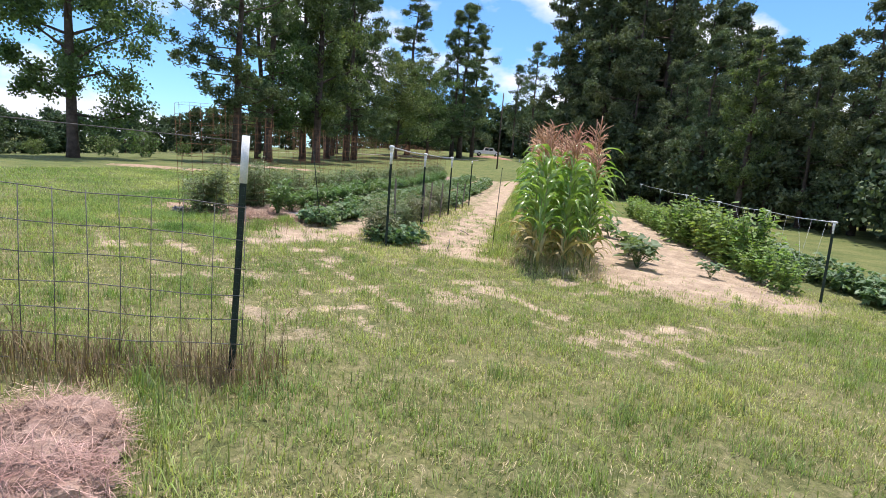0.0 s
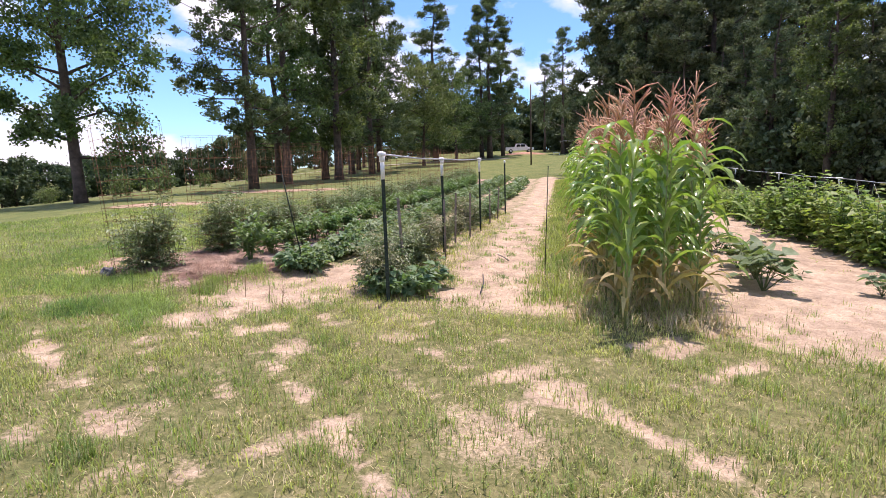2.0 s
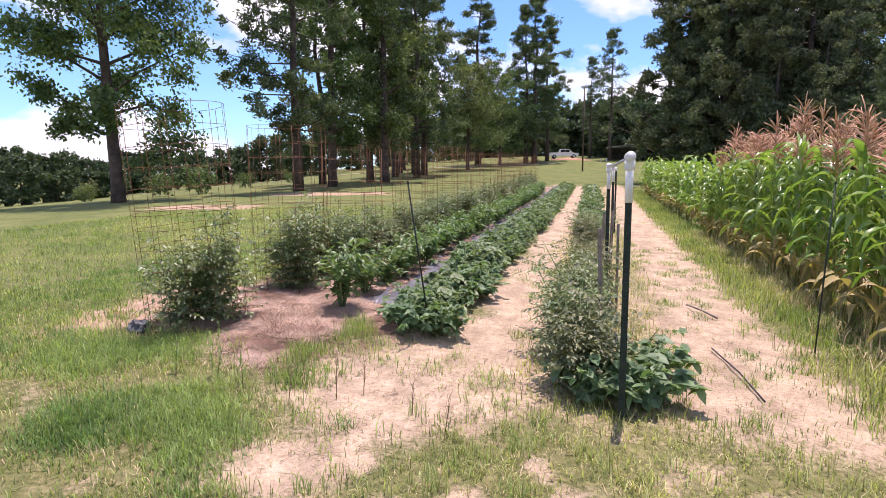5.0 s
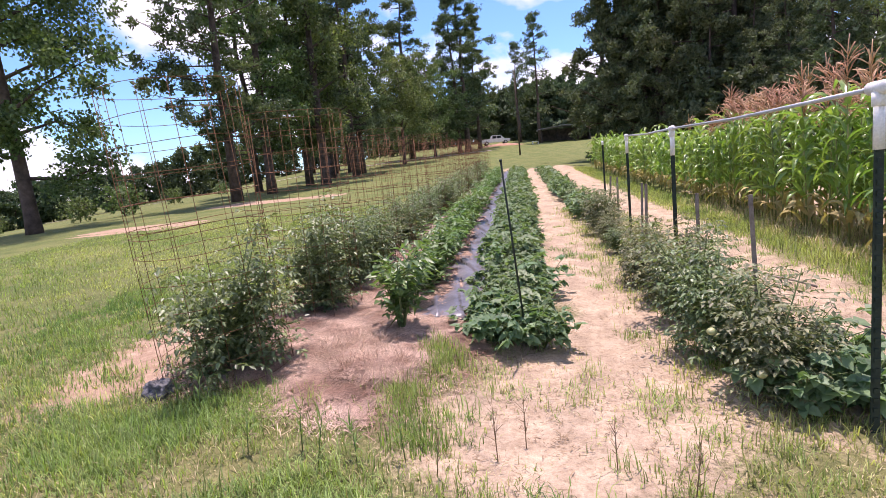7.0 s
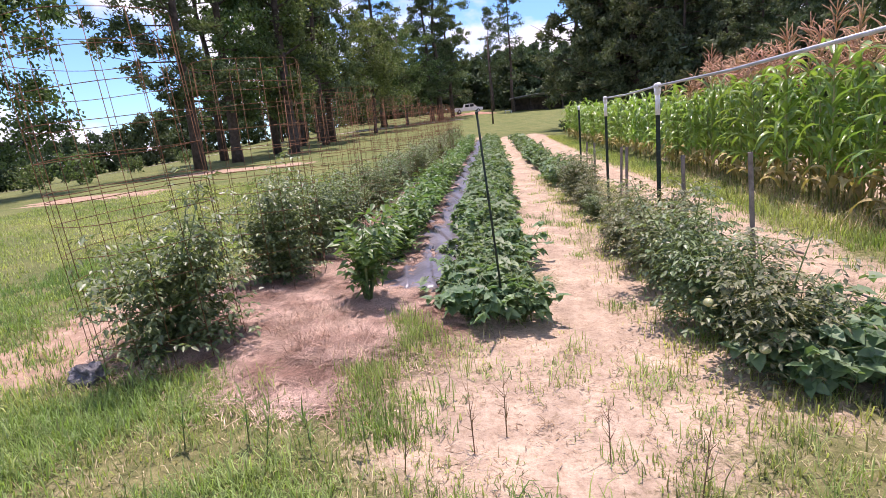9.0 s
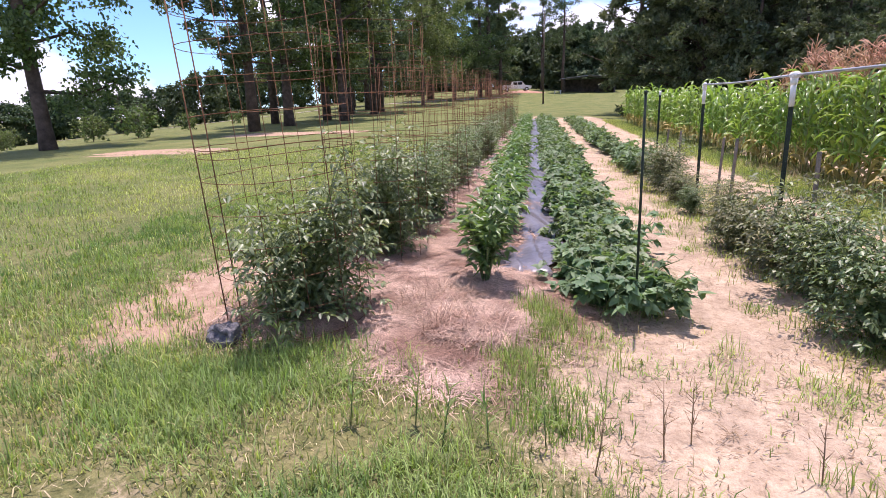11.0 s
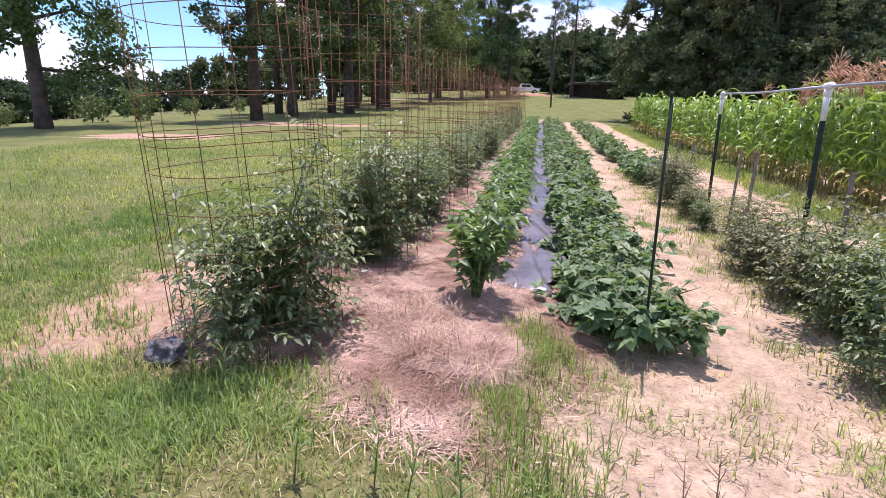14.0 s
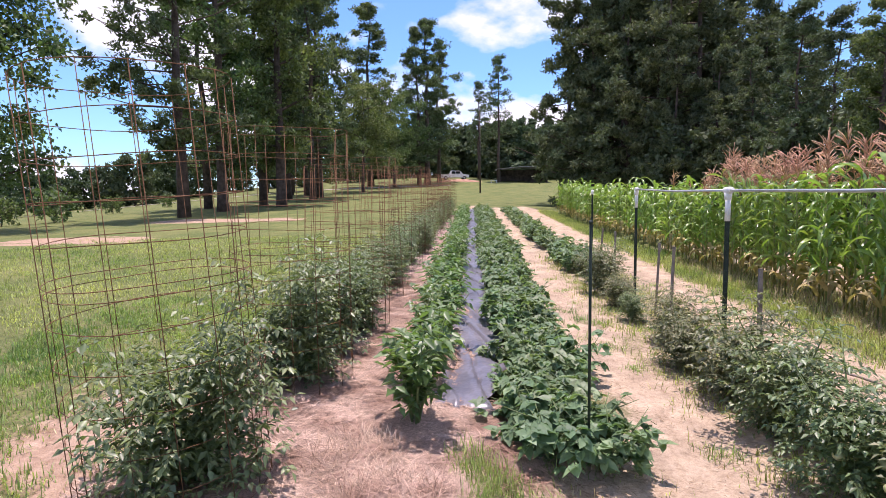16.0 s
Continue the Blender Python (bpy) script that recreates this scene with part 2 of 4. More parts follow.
def part(name, g, material, parent, label="", smooth=True, at=None):
    me = g if isinstance(g, bpy.types.Mesh) else g.mesh(name, material, smooth)
    ob = new(name, me)
    ob.parent = parent
    if at is not None:
        ob.matrix_basis = at
    if label:
        tagged(ob, label)
    return ob


def thing(name, m, label, category, group=""):
    ob = new(name)
    ob.empty_display_size = 0.1
    ob.matrix_basis = m
    return tagged(ob, label, category, group)


def sph(r=rnd, flat=1.0):
    while True:
        p = Vector((r.uniform(-1, 1), r.uniform(-1, 1), r.uniform(-1, 1)))
        if 0.05 < p.length < 1:
            return Vector((p.x, p.y, p.z * flat)).normalized()


# ---- ground ----
def soft_plus(v):
    return np.logaddexp(0, v)


def height(x, y):
    """The lie of the land: a slope up ahead, a tilt across the garden, a fall beyond the meadow."""
    x, y = np.asarray(x, float), np.asarray(y, float)
    z = 0.015 * np.clip(y, -60, 110) + 0.00033 * np.clip(y, 0, 110) ** 2 - 0.045 * np.clip(x, -5, 8)
    return z - 0.20 * soft_plus((np.clip(-x, -90, 70) - 26) / 3)


def gz(x, y):
    return float(height(x, y))


def wob(x, y, s, k=0.0):
    """Cheap smooth noise in -1..1."""
    return (np.sin(x * s * 1.7 + 3.1 * np.sin(y * s * 0.9 + k) + k) + np.sin(y * s * 2.1 + 2.3 * np.sin(x * s * 1.3 + k * 2)) + np.sin((x + y) * s * 3.3 + k * 3) * 0.6) / 2.6


def inside(x, y, x0, x1, y0, y1, soft=0.25):
    def s(v):
        return np.clip(v / soft * 0.5 + 0.5, 0, 1)
    return s(x - x0) * s(x1 - x) * s(y - y0) * s(y1 - y)


def zones(x, y):
    """How much of the ground is sand, pine straw and clay at a place."""
    x, y = np.asarray(x, float), np.asarray(y, float)
    u, v = x + 0.25 * wob(x, y, 1.3), y + 0.3 * wob(x, y, 1.1, 2.0)
    sand = np.maximum.reduce([
        inside(u, v, -2.45, -0.2, 0.35, 2.3, 0.5), inside(u, v, -1.55, -0.7, 0.0, 37, 0.4), inside(u, v, 0.5, 1.75, 0.1, 38, 0.4),
        inside(u, v, -2.5, -0.75, -0.75, 0.9, 0.6), inside(u, v, 3.3, 7.6, -0.8, 16, 0.9), inside(u, v, -0.3, 2.2, -0.1, 1.2, 0.5),
        0.55 * inside(u, v, -1.0, 0.6, 0.4, 36, 0.4), 0.9 * inside(u, v, -3.0, -1.6, 32.5, 38, 0.8)])
    bare = np.clip((0.7 * wob(x, y, 0.9, 5.0) + 0.8 * wob(x, y, 3.1, 1.0) + 0.5 * wob(x, y, 6.3, 2.0) + 0.02) * 0.95, 0, 0.78) * inside(x, y, -4.5, 6, -5.5, 1.0, 2.2)
    patch = np.exp(-(((x + 1.9) / 0.42) ** 2 + ((y + 1.25) / 0.3) ** 2)) + np.exp(-(((x - 1.7) / 0.55) ** 2 + ((y + 3.0) / 0.6) ** 2)) * 0.45
    sand = np.clip(np.maximum.reduce([sand, bare, np.clip(patch * 1.3, 0, 0.95)]), 0, 1)
    straw = np.maximum.reduce([inside(u, v, -4.55, -2.55, 0.45, 34, 0.3), inside(u, v, -3.7, -2.6, 0.0, 0.6, 0.3), inside(u, v, -2.8, -2.2, 1.0, 2.2, 0.3),
                              0.66 * np.exp(-((v + 7.2 + (u - 0.3) * -0.31) / 0.34) ** 2) * np.clip((0.45 - u) * 3, 0, 1)])
    clay = np.maximum.reduce([inside(u, v, -5.7, -4.4, 0.3, 2.6, 0.6), inside(u, v, -18.2, -13.4, 14.2, 17.0, 0.9), inside(u, v, -19, -11, 23.6, 26.4, 1.0) * 0.9, inside(u, v, -5.6, -4.4, 2.6, 33, 0.8) * 0.25])
    clay = np.clip(clay * (0.95 + 0.5 * wob(x, y, 2.7, 4)), 0, 1)
    return sand * (1 - straw), straw, clay * (1 - straw)


def axis(a, b, step, far):
    mid = list(np.arange(a, b, step))
    up, d, p = [], step, b
    while p < far:
        up.append(p)
        d *= 1.16
        p += d
    dn, d, p = [], step, a
    while p > -far:
        d *= 1.16
        p -= d
        dn.append(p)
    return np.array(dn[::-1] + mid + up)


gx, gy = axis(-9, 8.5, 0.09, 900), axis(-10.5, 20, 0.11, 900)
GX, GY = np.meshgrid(gx, gy)
S, T, C = zones(GX, GY)


def surface(x, y):
    """The ground with its small bumps, hollows and the raised straw bed."""
    x, y = np.asarray(x, float), np.asarray(y, float)
    near = np.exp(-(np.maximum(0, np.abs(x) - 9) / 4) ** 2) * np.exp(-(np.maximum(0, np.abs(y - 4) - 14) / 6) ** 2)
    s, t, _ = zones(x, y)
    return height(x, y) + near * (0.015 * wob(x, y, 2.9) + 0.014 * wob(x, y, 7.0, 1.0) + 0.008 * wob(x, y, 13.0, 3.0) - 0.02 * s + 0.05 * t)


GZ = surface(GX, GY)
verts = np.stack([GX.ravel(), GY.ravel(), GZ.ravel()], 1)
nx, ny = len(gx), len(gy)
idx = np.arange(nx * ny).reshape(ny, nx)
quads = np.stack([idx[:-1, :-1].ravel(), idx[:-1, 1:].ravel(), idx[1:, 1:].ravel(), idx[1:, :-1].ravel()], 1)
me = bpy.data.meshes.new("ground")
me.from_pydata(verts.tolist(), [], quads.tolist())
me.polygons.foreach_set("use_smooth", [True] * len(me.polygons))
for key, arr in (("sand", S), ("straw", T), ("clay", C), ("lawn", inside(GX, GY, -9, 9, -13, 5, 4.0))):
    at = me.attributes.new(key, "FLOAT", "POINT")
    at.data.foreach_set("value", arr.ravel().astype(np.float32))


def ground_material():
    m = bpy.data.materials.new("garden_ground")
    m.use_nodes = True
    n, l = m.node_tree.nodes, m.node_tree.links
    b = n["Principled BSDF"]
    b.inputs["Roughness"].default_value, b.inputs["Specular IOR Level"].default_value = 0.95, 0.1
    tc = n.new("ShaderNodeTexCoord")

    def nz(scale, detail=5.0, rough=0.6):
        k = n.new("ShaderNodeTexNoise")
        k.inputs["Scale"].default_value, k.inputs["Detail"].default_value, k.inputs["Roughness"].default_value = scale, detail, rough
        l.new(tc.outputs["Object"], k.inputs["Vector"])
        return k.outputs["Fac"]

    def ramp(fac, *stops):
        r = n.new("ShaderNodeValToRGB")
        while len(r.color_ramp.elements) < len(stops):
            r.color_ramp.elements.new(0.5)
        for e, (p, c) in zip(r.color_ramp.elements, stops):
            e.position, e.color = p, (*c, 1)
        l.new(fac, r.inputs["Fac"])
        return r.outputs["Color"]

    def blend(fac, a, c, mode="MIX"):
        k = n.new("ShaderNodeMixRGB")
        k.blend_type = mode
        if isinstance(fac, float):
            k.inputs["Fac"].default_value = fac
        else:
            l.new(fac, k.inputs["Fac"])
        l.new(a, k.inputs["Color1"])
        l.new(c, k.inputs["Color2"])
        return k.outputs["Color"]

    def mask(key, noise_fac, lo=0.42, hi=0.58):
        a = n.new("ShaderNodeAttribute")
        a.attribute_name = key
        s = n.new("ShaderNodeMath")
        s.operation, s.inputs[1].default_value, s.inputs[2].default_value = "MULTIPLY_ADD", 0.7, -0.35
        l.new(noise_fac, s.inputs[0])
        t = n.new("ShaderNodeMath")
        t.operation = "ADD"
        l.new(a.outputs["Fac"], t.inputs[0])
        l.new(s.outputs[0], t.inputs[1])
        r = n.new("ShaderNodeMapRange")
        r.inputs["From Min"].default_value, r.inputs["From Max"].default_value = lo, hi
        l.new(t.outputs[0], r.inputs["Value"])
        return r.outputs["Result"]

    grain, mid, wide, speck = nz(90.0, 4), nz(9.0, 6), nz(0.7, 9, 0.68), nz(30.0, 5, 0.7)
    turf = ramp(mid, (0.3, (0.085, 0.085, 0.04)), (0.5, (0.20, 0.175, 0.085)), (0.68, (0.37, 0.29, 0.185)))
    meadow = ramp(wide, (0.3, (0.09, 0.13, 0.042)), (0.7, (0.22, 0.22, 0.088)))
    lawn_part = n.new("ShaderNodeAttribute")
    lawn_part.attribute_name = "lawn"
    grassy = blend(lawn_part.outputs["Fac"], meadow, blend(0.5, turf, meadow))
    grassy = blend(0.75, grassy, ramp(speck, (0.3, (0.45, 0.48, 0.4)), (0.5, (0.95, 0.95, 0.9)), (0.7, (1.5, 1.45, 1.3))), "MULTIPLY")
    sandy = ramp(mid, (0.3, (0.33, 0.245, 0.165)), (0.55, (0.48, 0.37, 0.265)), (0.8, (0.56, 0.45, 0.34)))
    sandy = blend(0.5, sandy, ramp(speck, (0.33, (0.2, 0.14, 0.09)), (0.5, (0.42, 0.32, 0.235)), (0.7, (0.5, 0.395, 0.3))))
    sandy = blend(0.8, sandy, ramp(nz(2.6, 7, 0.65), (0.35, (0.8, 0.78, 0.75)), (0.5, (1.1, 1.08, 1.04)), (0.68, (1.5, 1.48, 1.42))), "MULTIPLY")
    strawy = blend(0.6, ramp(mid, (0.3, (0.20, 0.125, 0.105)), (0.7, (0.48, 0.335, 0.29))), ramp(grain, (0.35, (0.15, 0.09, 0.07)), (0.65, (0.58, 0.43, 0.35))))
    clayey = ramp(mid, (0.3, (0.31, 0.2, 0.13)), (0.7, (0.52, 0.37, 0.265)))
    col = blend(mask("clay", mid), grassy, clayey)
    col = blend(mask("sand", speck, 0.3, 0.62), col, sandy)
    strawy = blend(0.7, strawy, ramp(nz(4.5, 6, 0.65), (0.35, (0.8, 0.78, 0.78)), (0.65, (1.32, 1.3, 1.28))), "MULTIPLY")
    col = blend(mask("straw", mid), col, strawy)
    col = blend(0.35, col, ramp(grain, (0.3, (0.55, 0.55, 0.55)), (0.7, (1.25, 1.25, 1.25))), "MULTIPLY")
    l.new(col, b.inputs["Base Color"])
    bp = n.new("ShaderNodeBump")
    bp.inputs["Strength"].default_value, bp.inputs["Distance"].default_value = 0.9, 0.05
    l.new(blend(0.5, speck, mid), bp.inputs["Height"])
    l.new(bp.outputs["Normal"], b.inputs["Normal"])
    return m


me.materials.append(ground_material())
tagged(new("ground", me), "sloping garden ground of grass, pale sand and pine straw", "ground", kind="structure")

# ---- trees ----
def pine(name, h, crown_from, spread, tufts, material, seed, label, leaf=0.42):
    """A tall pine: tapered trunk, bare limbs below, tufts of needles along the limbs above."""
    r = random.Random(seed)
    ob = thing(name, Matrix(), label, "tree")
    trunk, crown = Geo(), Geo()
    lean = [Vector((r.uniform(-0.25, 0.25) * k / 3, r.uniform(-0.25, 0.25) * k / 3, h * k / 6 * 1.0 - (0.25 if k == 0 else 0))) for k in range(7)]
    r0 = h * 0.0135
    trunk.tube(lean, [r0 * (1.25 if k == 0 else 1 - k / 6.6) for k in range(7)], 8)

    def on_trunk(z):
        t = min(5.999, max(0, z / h * 6))
        return lean[int(t)].lerp(lean[int(t) + 1], t % 1)
    limbs = int(20 + h * 1.1)
    for i in range(limbs):
        t = (i + r.random()) / limbs
        z = h * (crown_from + (1 - crown_from) * t ** 1.25) * 0.985
        a = r.uniform(0, 2 * math.pi)
        ln = spread * (0.35 + 0.75 * math.sin(math.pi * min(1, 0.25 + t * 0.78))) * r.uniform(0.55, 1.15)
        base = on_trunk(z)
        d = Vector((math.cos(a), math.sin(a), r.uniform(-0.1, 0.35)))
        tip = base + d * ln + Vector((0, 0, 0.12 * ln))
        midp = base.lerp(tip, 0.5) + Vector((0, 0, -0.06 * ln))
        trunk.tube([base, midp, tip], [0.055, 0.035, 0.012], 4, cap=False)
        n = int(tufts / limbs * r.uniform(0.6, 1.4))
        heads = [(midp.lerp(tip, r.uniform(-0.3, 1.1)) + sph(r, 0.6) * r.uniform(0.1, 0.36) * ln, r.uniform(0.32, 0.75)) for _ in range(5)]
        for k in range(n):
            c, rad = heads[k % 5]
            p = c + sph(r, 0.6) * rad * r.uniform(0.2, 1.0)
            w = sph(r)
            crown.plate(p, w + Vector((0, 0, 0.35)), leaf * r.uniform(0.6, 1.3), leaf * r.uniform(0.3, 0.6), sph(r))
    for k in range(int(tufts * 0.05)):
        p = on_trunk(h * 0.97) + sph(r) * r.uniform(0.1, 0.8)
        crown.plate(p, sph(r), leaf, leaf * 0.45, sph(r))
    part("trunk", trunk, M_BARK, ob, "rough brown pine trunk with limbs")
    part("crown", crown, material, ob)
    return ob


def broadleaf(name, h, crown_from, spread, leaves, material, seed, label, leaf=0.34, trunk_r=0.0, category="tree"):
    """A broad-leaved tree: forking limbs and leaf sprays with gaps between them."""
    r = random.Random(seed)
    ob = thing(name, Matrix(), label, category)
    trunk, crown = Geo(), Geo()
    r0 = trunk_r or h * 0.016
    top = Vector((r.uniform(-0.4, 0.4), r.uniform(-0.4, 0.4), h * 0.9))
    mid = Vector((r.uniform(-0.25, 0.25), r.uniform(-0.25, 0.25), h * 0.45))
    trunk.tube([(0, 0, -0.25), (0, 0, h * 0.05), mid, top], [r0 * 1.3, r0, r0 * 0.65, r0 * 0.12], 8)
    limbs = 30
    ends = []
    for i in range(limbs):
        t = (i + r.random()) / limbs
        z = h * (crown_from + (0.95 - crown_from) * t)
        base = Vector((0, 0, 0)).lerp(mid, z / (h * 0.45)) if z < h * 0.45 else mid.lerp(top, (z - h * 0.45) / (h * 0.45))
        base.z = z * 0.95
        a = i * 2.4 + r.uniform(-0.4, 0.4)
        ln = spread * (0.45 + 0.6 * math.sin(math.pi * (0.2 + 0.75 * t))) * r.uniform(0.7, 1.15)
        tip = base + Vector((math.cos(a), math.sin(a), r.uniform(0.1, 0.6))) * ln
        elbow = base.lerp(tip, 0.5) + sph(r) * 0.12 * ln
        trunk.tube([base, elbow, tip], [r0 * 0.3, r0 * 0.17, 0.012], 4, cap=False)
        for k in range(4):
            s = elbow.lerp(tip, r.uniform(0.0, 1.0))
            e = s + sph(r, 0.7) * ln * r.uniform(0.15, 0.38)
            trunk.tube([s, e], [r0 * 0.08, 0.006], 3, cap=False)
            ends.append((e, ln * r.uniform(0.16, 0.36)))
        ends.append((tip, ln * 0.3))
        ends.append((elbow, ln * 0.3))
    for k in range(leaves):
        c, rad = ends[k % len(ends)]
        p = c + sph(r, 0.75) * rad * r.uniform(0.15, 1.0)
        crown.plate(p, sph(r) + Vector((0, 0, -0.3)), leaf * r.uniform(0.6, 1.2), leaf * r.uniform(0.5, 0.8), sph(r))
    part("trunk", trunk, M_BARK, ob, "forked grey-brown trunk with limbs")
    part("crown", crown, material, ob)
    return ob


def put(src, x, y, turn, size=1.0, lift=0.0, label="", group="", tall=1.0):
    ob = copy_thing(src, pose(x, y, gz(x, y) + lift, 0, 0, turn))
    ob.scale = (size, size, size * tall)
    if label:
        tagged(ob, label)
    if group:
        tagged(ob, group=group)
    return ob


P_OPEN = pine("pine_tree", 24, 0.16, 3.9, 19000, M_NEEDLE, 1, "tall pine with a bare trunk and open crown on mown grass", leaf=0.28)
P_THIN = pine("pine_tree", 23, 0.38, 2.9, 8000, M_NEEDLE, 2, "tall slender pine with a sparse crown", leaf=0.29)
P_FULL = pine("pine_tree", 24, 0.13, 4.0, 22000, M_NEEDLE, 3, "dense tall pine with foliage low on the trunk", leaf=0.28)
P_DARK = pine("pine_tree", 20, 0.06, 4.0, 16000, M_NEEDLE_DARK, 4, "dark dense pine at the edge of the wood", leaf=0.34)
P_DARK2 = pine("pine_tree", 22, 0.16, 3.8, 13000, M_NEEDLE_DARK, 5, "dark tall pine in the wood with a bare lower trunk", leaf=0.34)
P_EDGE = pine("pine_tree", 21, 0.015, 4.2, 20000, M_NEEDLE_DARK, 6, "dark pine foliaged to the ground at the corner of the wood", leaf=0.34)
B_TALL = broadleaf("sweetgum_tree", 23, 0.12, 3.1, 20000, M_BROAD, 7, "tall narrow broad-leaved tree among the pines", 0.27)
B_WIDE = broadleaf("oak_tree", 15, 0.12, 4.6, 16000, M_BROAD, 8, "spreading broad-leaved tree with grey-green leaves", 0.3)
B_OPEN = broadleaf("pecan_tree", 19, 0.14, 4.1, 38000, M_BROAD, 9, "open leafy tree standing alone on the grass", 0.23)
B_FAR = broadleaf("hedgerow_tree", 10, 0.0, 4.2, 3800, M_FAR, 10, "distant rounded tree in the tree line", 0.75)
B_FAR2 = broadleaf("hedgerow_tree", 13, 0.0, 3.8, 3800, M_FAR, 11, "distant tall tree in the tree line", 0.75)
B_UNDER = broadleaf("understorey_tree", 8, 0.02, 2.6, 2400, M_NEEDLE_DARK, 12, "shadowed understorey tree at the wood's edge", 0.5)
BUSH = broadleaf("shrub", 1.9, 0.02, 1.15, 700, M_BROAD, 13, "round bright green shrub in the meadow", 0.22, 0.03, "shrub")

# the lone tree and the group on the grass
put(B_OPEN, -24.0, 19.1, 30, 1.0)
put(P_OPEN, -18.9, 28.3, 0, 0.95)
put(B_TALL, -19.2, 33.8, 70, 0.95)
put(P_FULL, -22.5, 38.5, 70, 0.9)
put(P_FULL, -19.0, 40.5, 20, 0.95)
put(B_TALL, -16.9, 38.6, 160, 1.0)
put(P_FULL, -17.5, 48.8, 210, 0.98)
put(B_TALL, -20.6, 51.0, 300, 0.95)
put(P_OPEN, -18.2, 53.5, 80, 1.05)
put(P_FULL, -21.5, 60.0, 110, 0.95)
put(P_THIN, -24.0, 62.0, 110, 0.95)
put(B_WIDE, -16.2, 66.0, 200, 0.95)
put(P_OPEN, -18.2, 82.0, 40, 1.4, tall=0.8)
put(B_WIDE, -14.0, 78.0, 90, 0.95)
put(P_FULL, -9.6, 84.0, 110, 1.35, tall=0.78)
put(P_OPEN, -10.9, 84.0, 250, 1.0)
put(P_FULL, -8.2, 91.0, 10, 1.0, tall=0.9)
put(P_THIN, 2.0, 96.0, 0, 0.95)
put(P_THIN, -1.4, 104.0, 120, 0.8)
put(B_WIDE, -27.0, 72.0, 90, 0.8)
put(P_OPEN, -33.0, 78.0, 60, 0.7)

# the dark wood: its edge runs from the far corner towards the near side
wood = random.Random(21)
EDGE = [(3.9, 42.0), (7.5, 33.0), (12.0, 22.0), (16.0, 12.0), (20.5, 2.0), (25.0, -9.0)]


def on_edge(t):
    k = min(len(EDGE) - 2, int(t * (len(EDGE) - 1)))
    f = t * (len(EDGE) - 1) - k
    return Vector(EDGE[k]).lerp(Vector(EDGE[k + 1]), f)


inward = Vector((0.92, 0.40))
put(P_EDGE, 5.2, 42.5, 0, 0.86)
put(P_EDGE, 8.0, 37.5, 100, 0.85)
for x, y, turn, size in ((6.6, 40.0, 40, 0.95), (8.6, 41.5, 210, 1.0), (10.2, 38.0, 300, 0.95), (9.6, 33.5, 150, 0.8), (12.0, 34.5, 20, 0.95), (12.5, 40.0, 70, 1.05)):
    put(P_EDGE, x, y, turn, size, group="pines of the dark wood")
for row, (count, depth) in enumerate(((24, 2.0), (22, 6.0), (20, 11.0), (14, 17.0))):
    for i in range(count):
        along = (i + wood.uniform(0.2, 0.8)) / count
        q = on_edge(along) + inward * (depth + wood.uniform(-0.8, 1.4))
        if q.y > 40 and row > 0:
            q += Vector((2.0, 0))
        put(wood.choice((P_DARK, P_DARK2, P_DARK, P_EDGE) if row < 2 else (P_DARK2, P_DARK)), q.x, q.y, wood.uniform(0, 360), wood.uniform(0.82, 1.12) * (0.42 + 0.42 * max(0, 1 - along * 3.2)) * (1 + 0.07 * row), group="pines of the dark wood")
for i in range(34):
    q = on_edge((i + wood.random()) / 34) + inward * wood.uniform(1.5, 5.0)
    put(B_UNDER, q.x, q.y, wood.uniform(0, 360), wood.uniform(0.35, 0.75), group="understorey of the wood")
put(B_TALL, 13.2, 20.5, 50, 0.42, label="lighter green broad-leaved tree at the wood's edge")

# far tree lines
for i in range(46):
    a = radians(-84 + i * 1.75 + wood.uniform(-0.6, 0.6))
    d = wood.uniform(66, 82) + max(0, i - 18) * 1.6
    put(wood.choice((B_FAR, B_FAR, B_FAR2)), math.sin(a) * d, math.cos(a) * d, wood.uniform(0, 360), wood.uniform(0.4, 0.62) * (1 + 0.15 * (i > 26)), group="distant tree line")
for i in range(16):
    x = -34 + i * 3.6
    put(wood.choice((B_FAR, B_FAR2)), x, 128 + wood.uniform(-6, 8), wood.uniform(0, 360), wood.uniform(0.9, 1.3), group="distant tree line")
for i in range(9):
    put(B_FAR, 2.5 + i * 2.4, 106 + wood.uniform(-3, 3) + i, wood.uniform(0, 360), wood.uniform(0.8, 1.1), group="trees behind the shed")
for x, y, s in ((-27.4, 25.6, 0.9), (-25.6, 27.0, 1.2), (-31.5, 24.0, 0.7), (-29, 37, 0.8), (-30, 46, 0.7), (-30.6, 23.0, 0.6)):
    put(BUSH, x, y, s * 300, s * 0.8, group="shrubs in the meadow")
for src in (P_OPEN, P_THIN, P_FULL, P_DARK, P_DARK2, P_EDGE, B_TALL, B_WIDE, B_OPEN, B_FAR, B_FAR2, B_UNDER, BUSH):
    for o in (*src.children, src):
        bpy.data.objects.remove(o)

# ---- far yard: road, shed, car, mound, pole ----
def strip(name, pts, width, material, label, lift=0.02):
    g = Geo()
    for i, (x, y) in enumerate(pts):
        a, b = Vector(pts[max(0, i - 1)]), Vector(pts[min(len(pts) - 1, i + 1)])
        s = (b - a).normalized()
        s = Vector((s.y, -s.x)) * width / 2
        for q in (Vector((x, y)) - s, Vector((x, y)) + s):
            g.v.append(Vector((q.x, q.y, gz(q.x, q.y) + lift)))
        if i:
            k = len(g.v)
            g.f.append((k - 4, k - 3, k - 1, k - 2))
    return tagged(new(name, g.mesh(name, material)), label, "road", kind="structure")


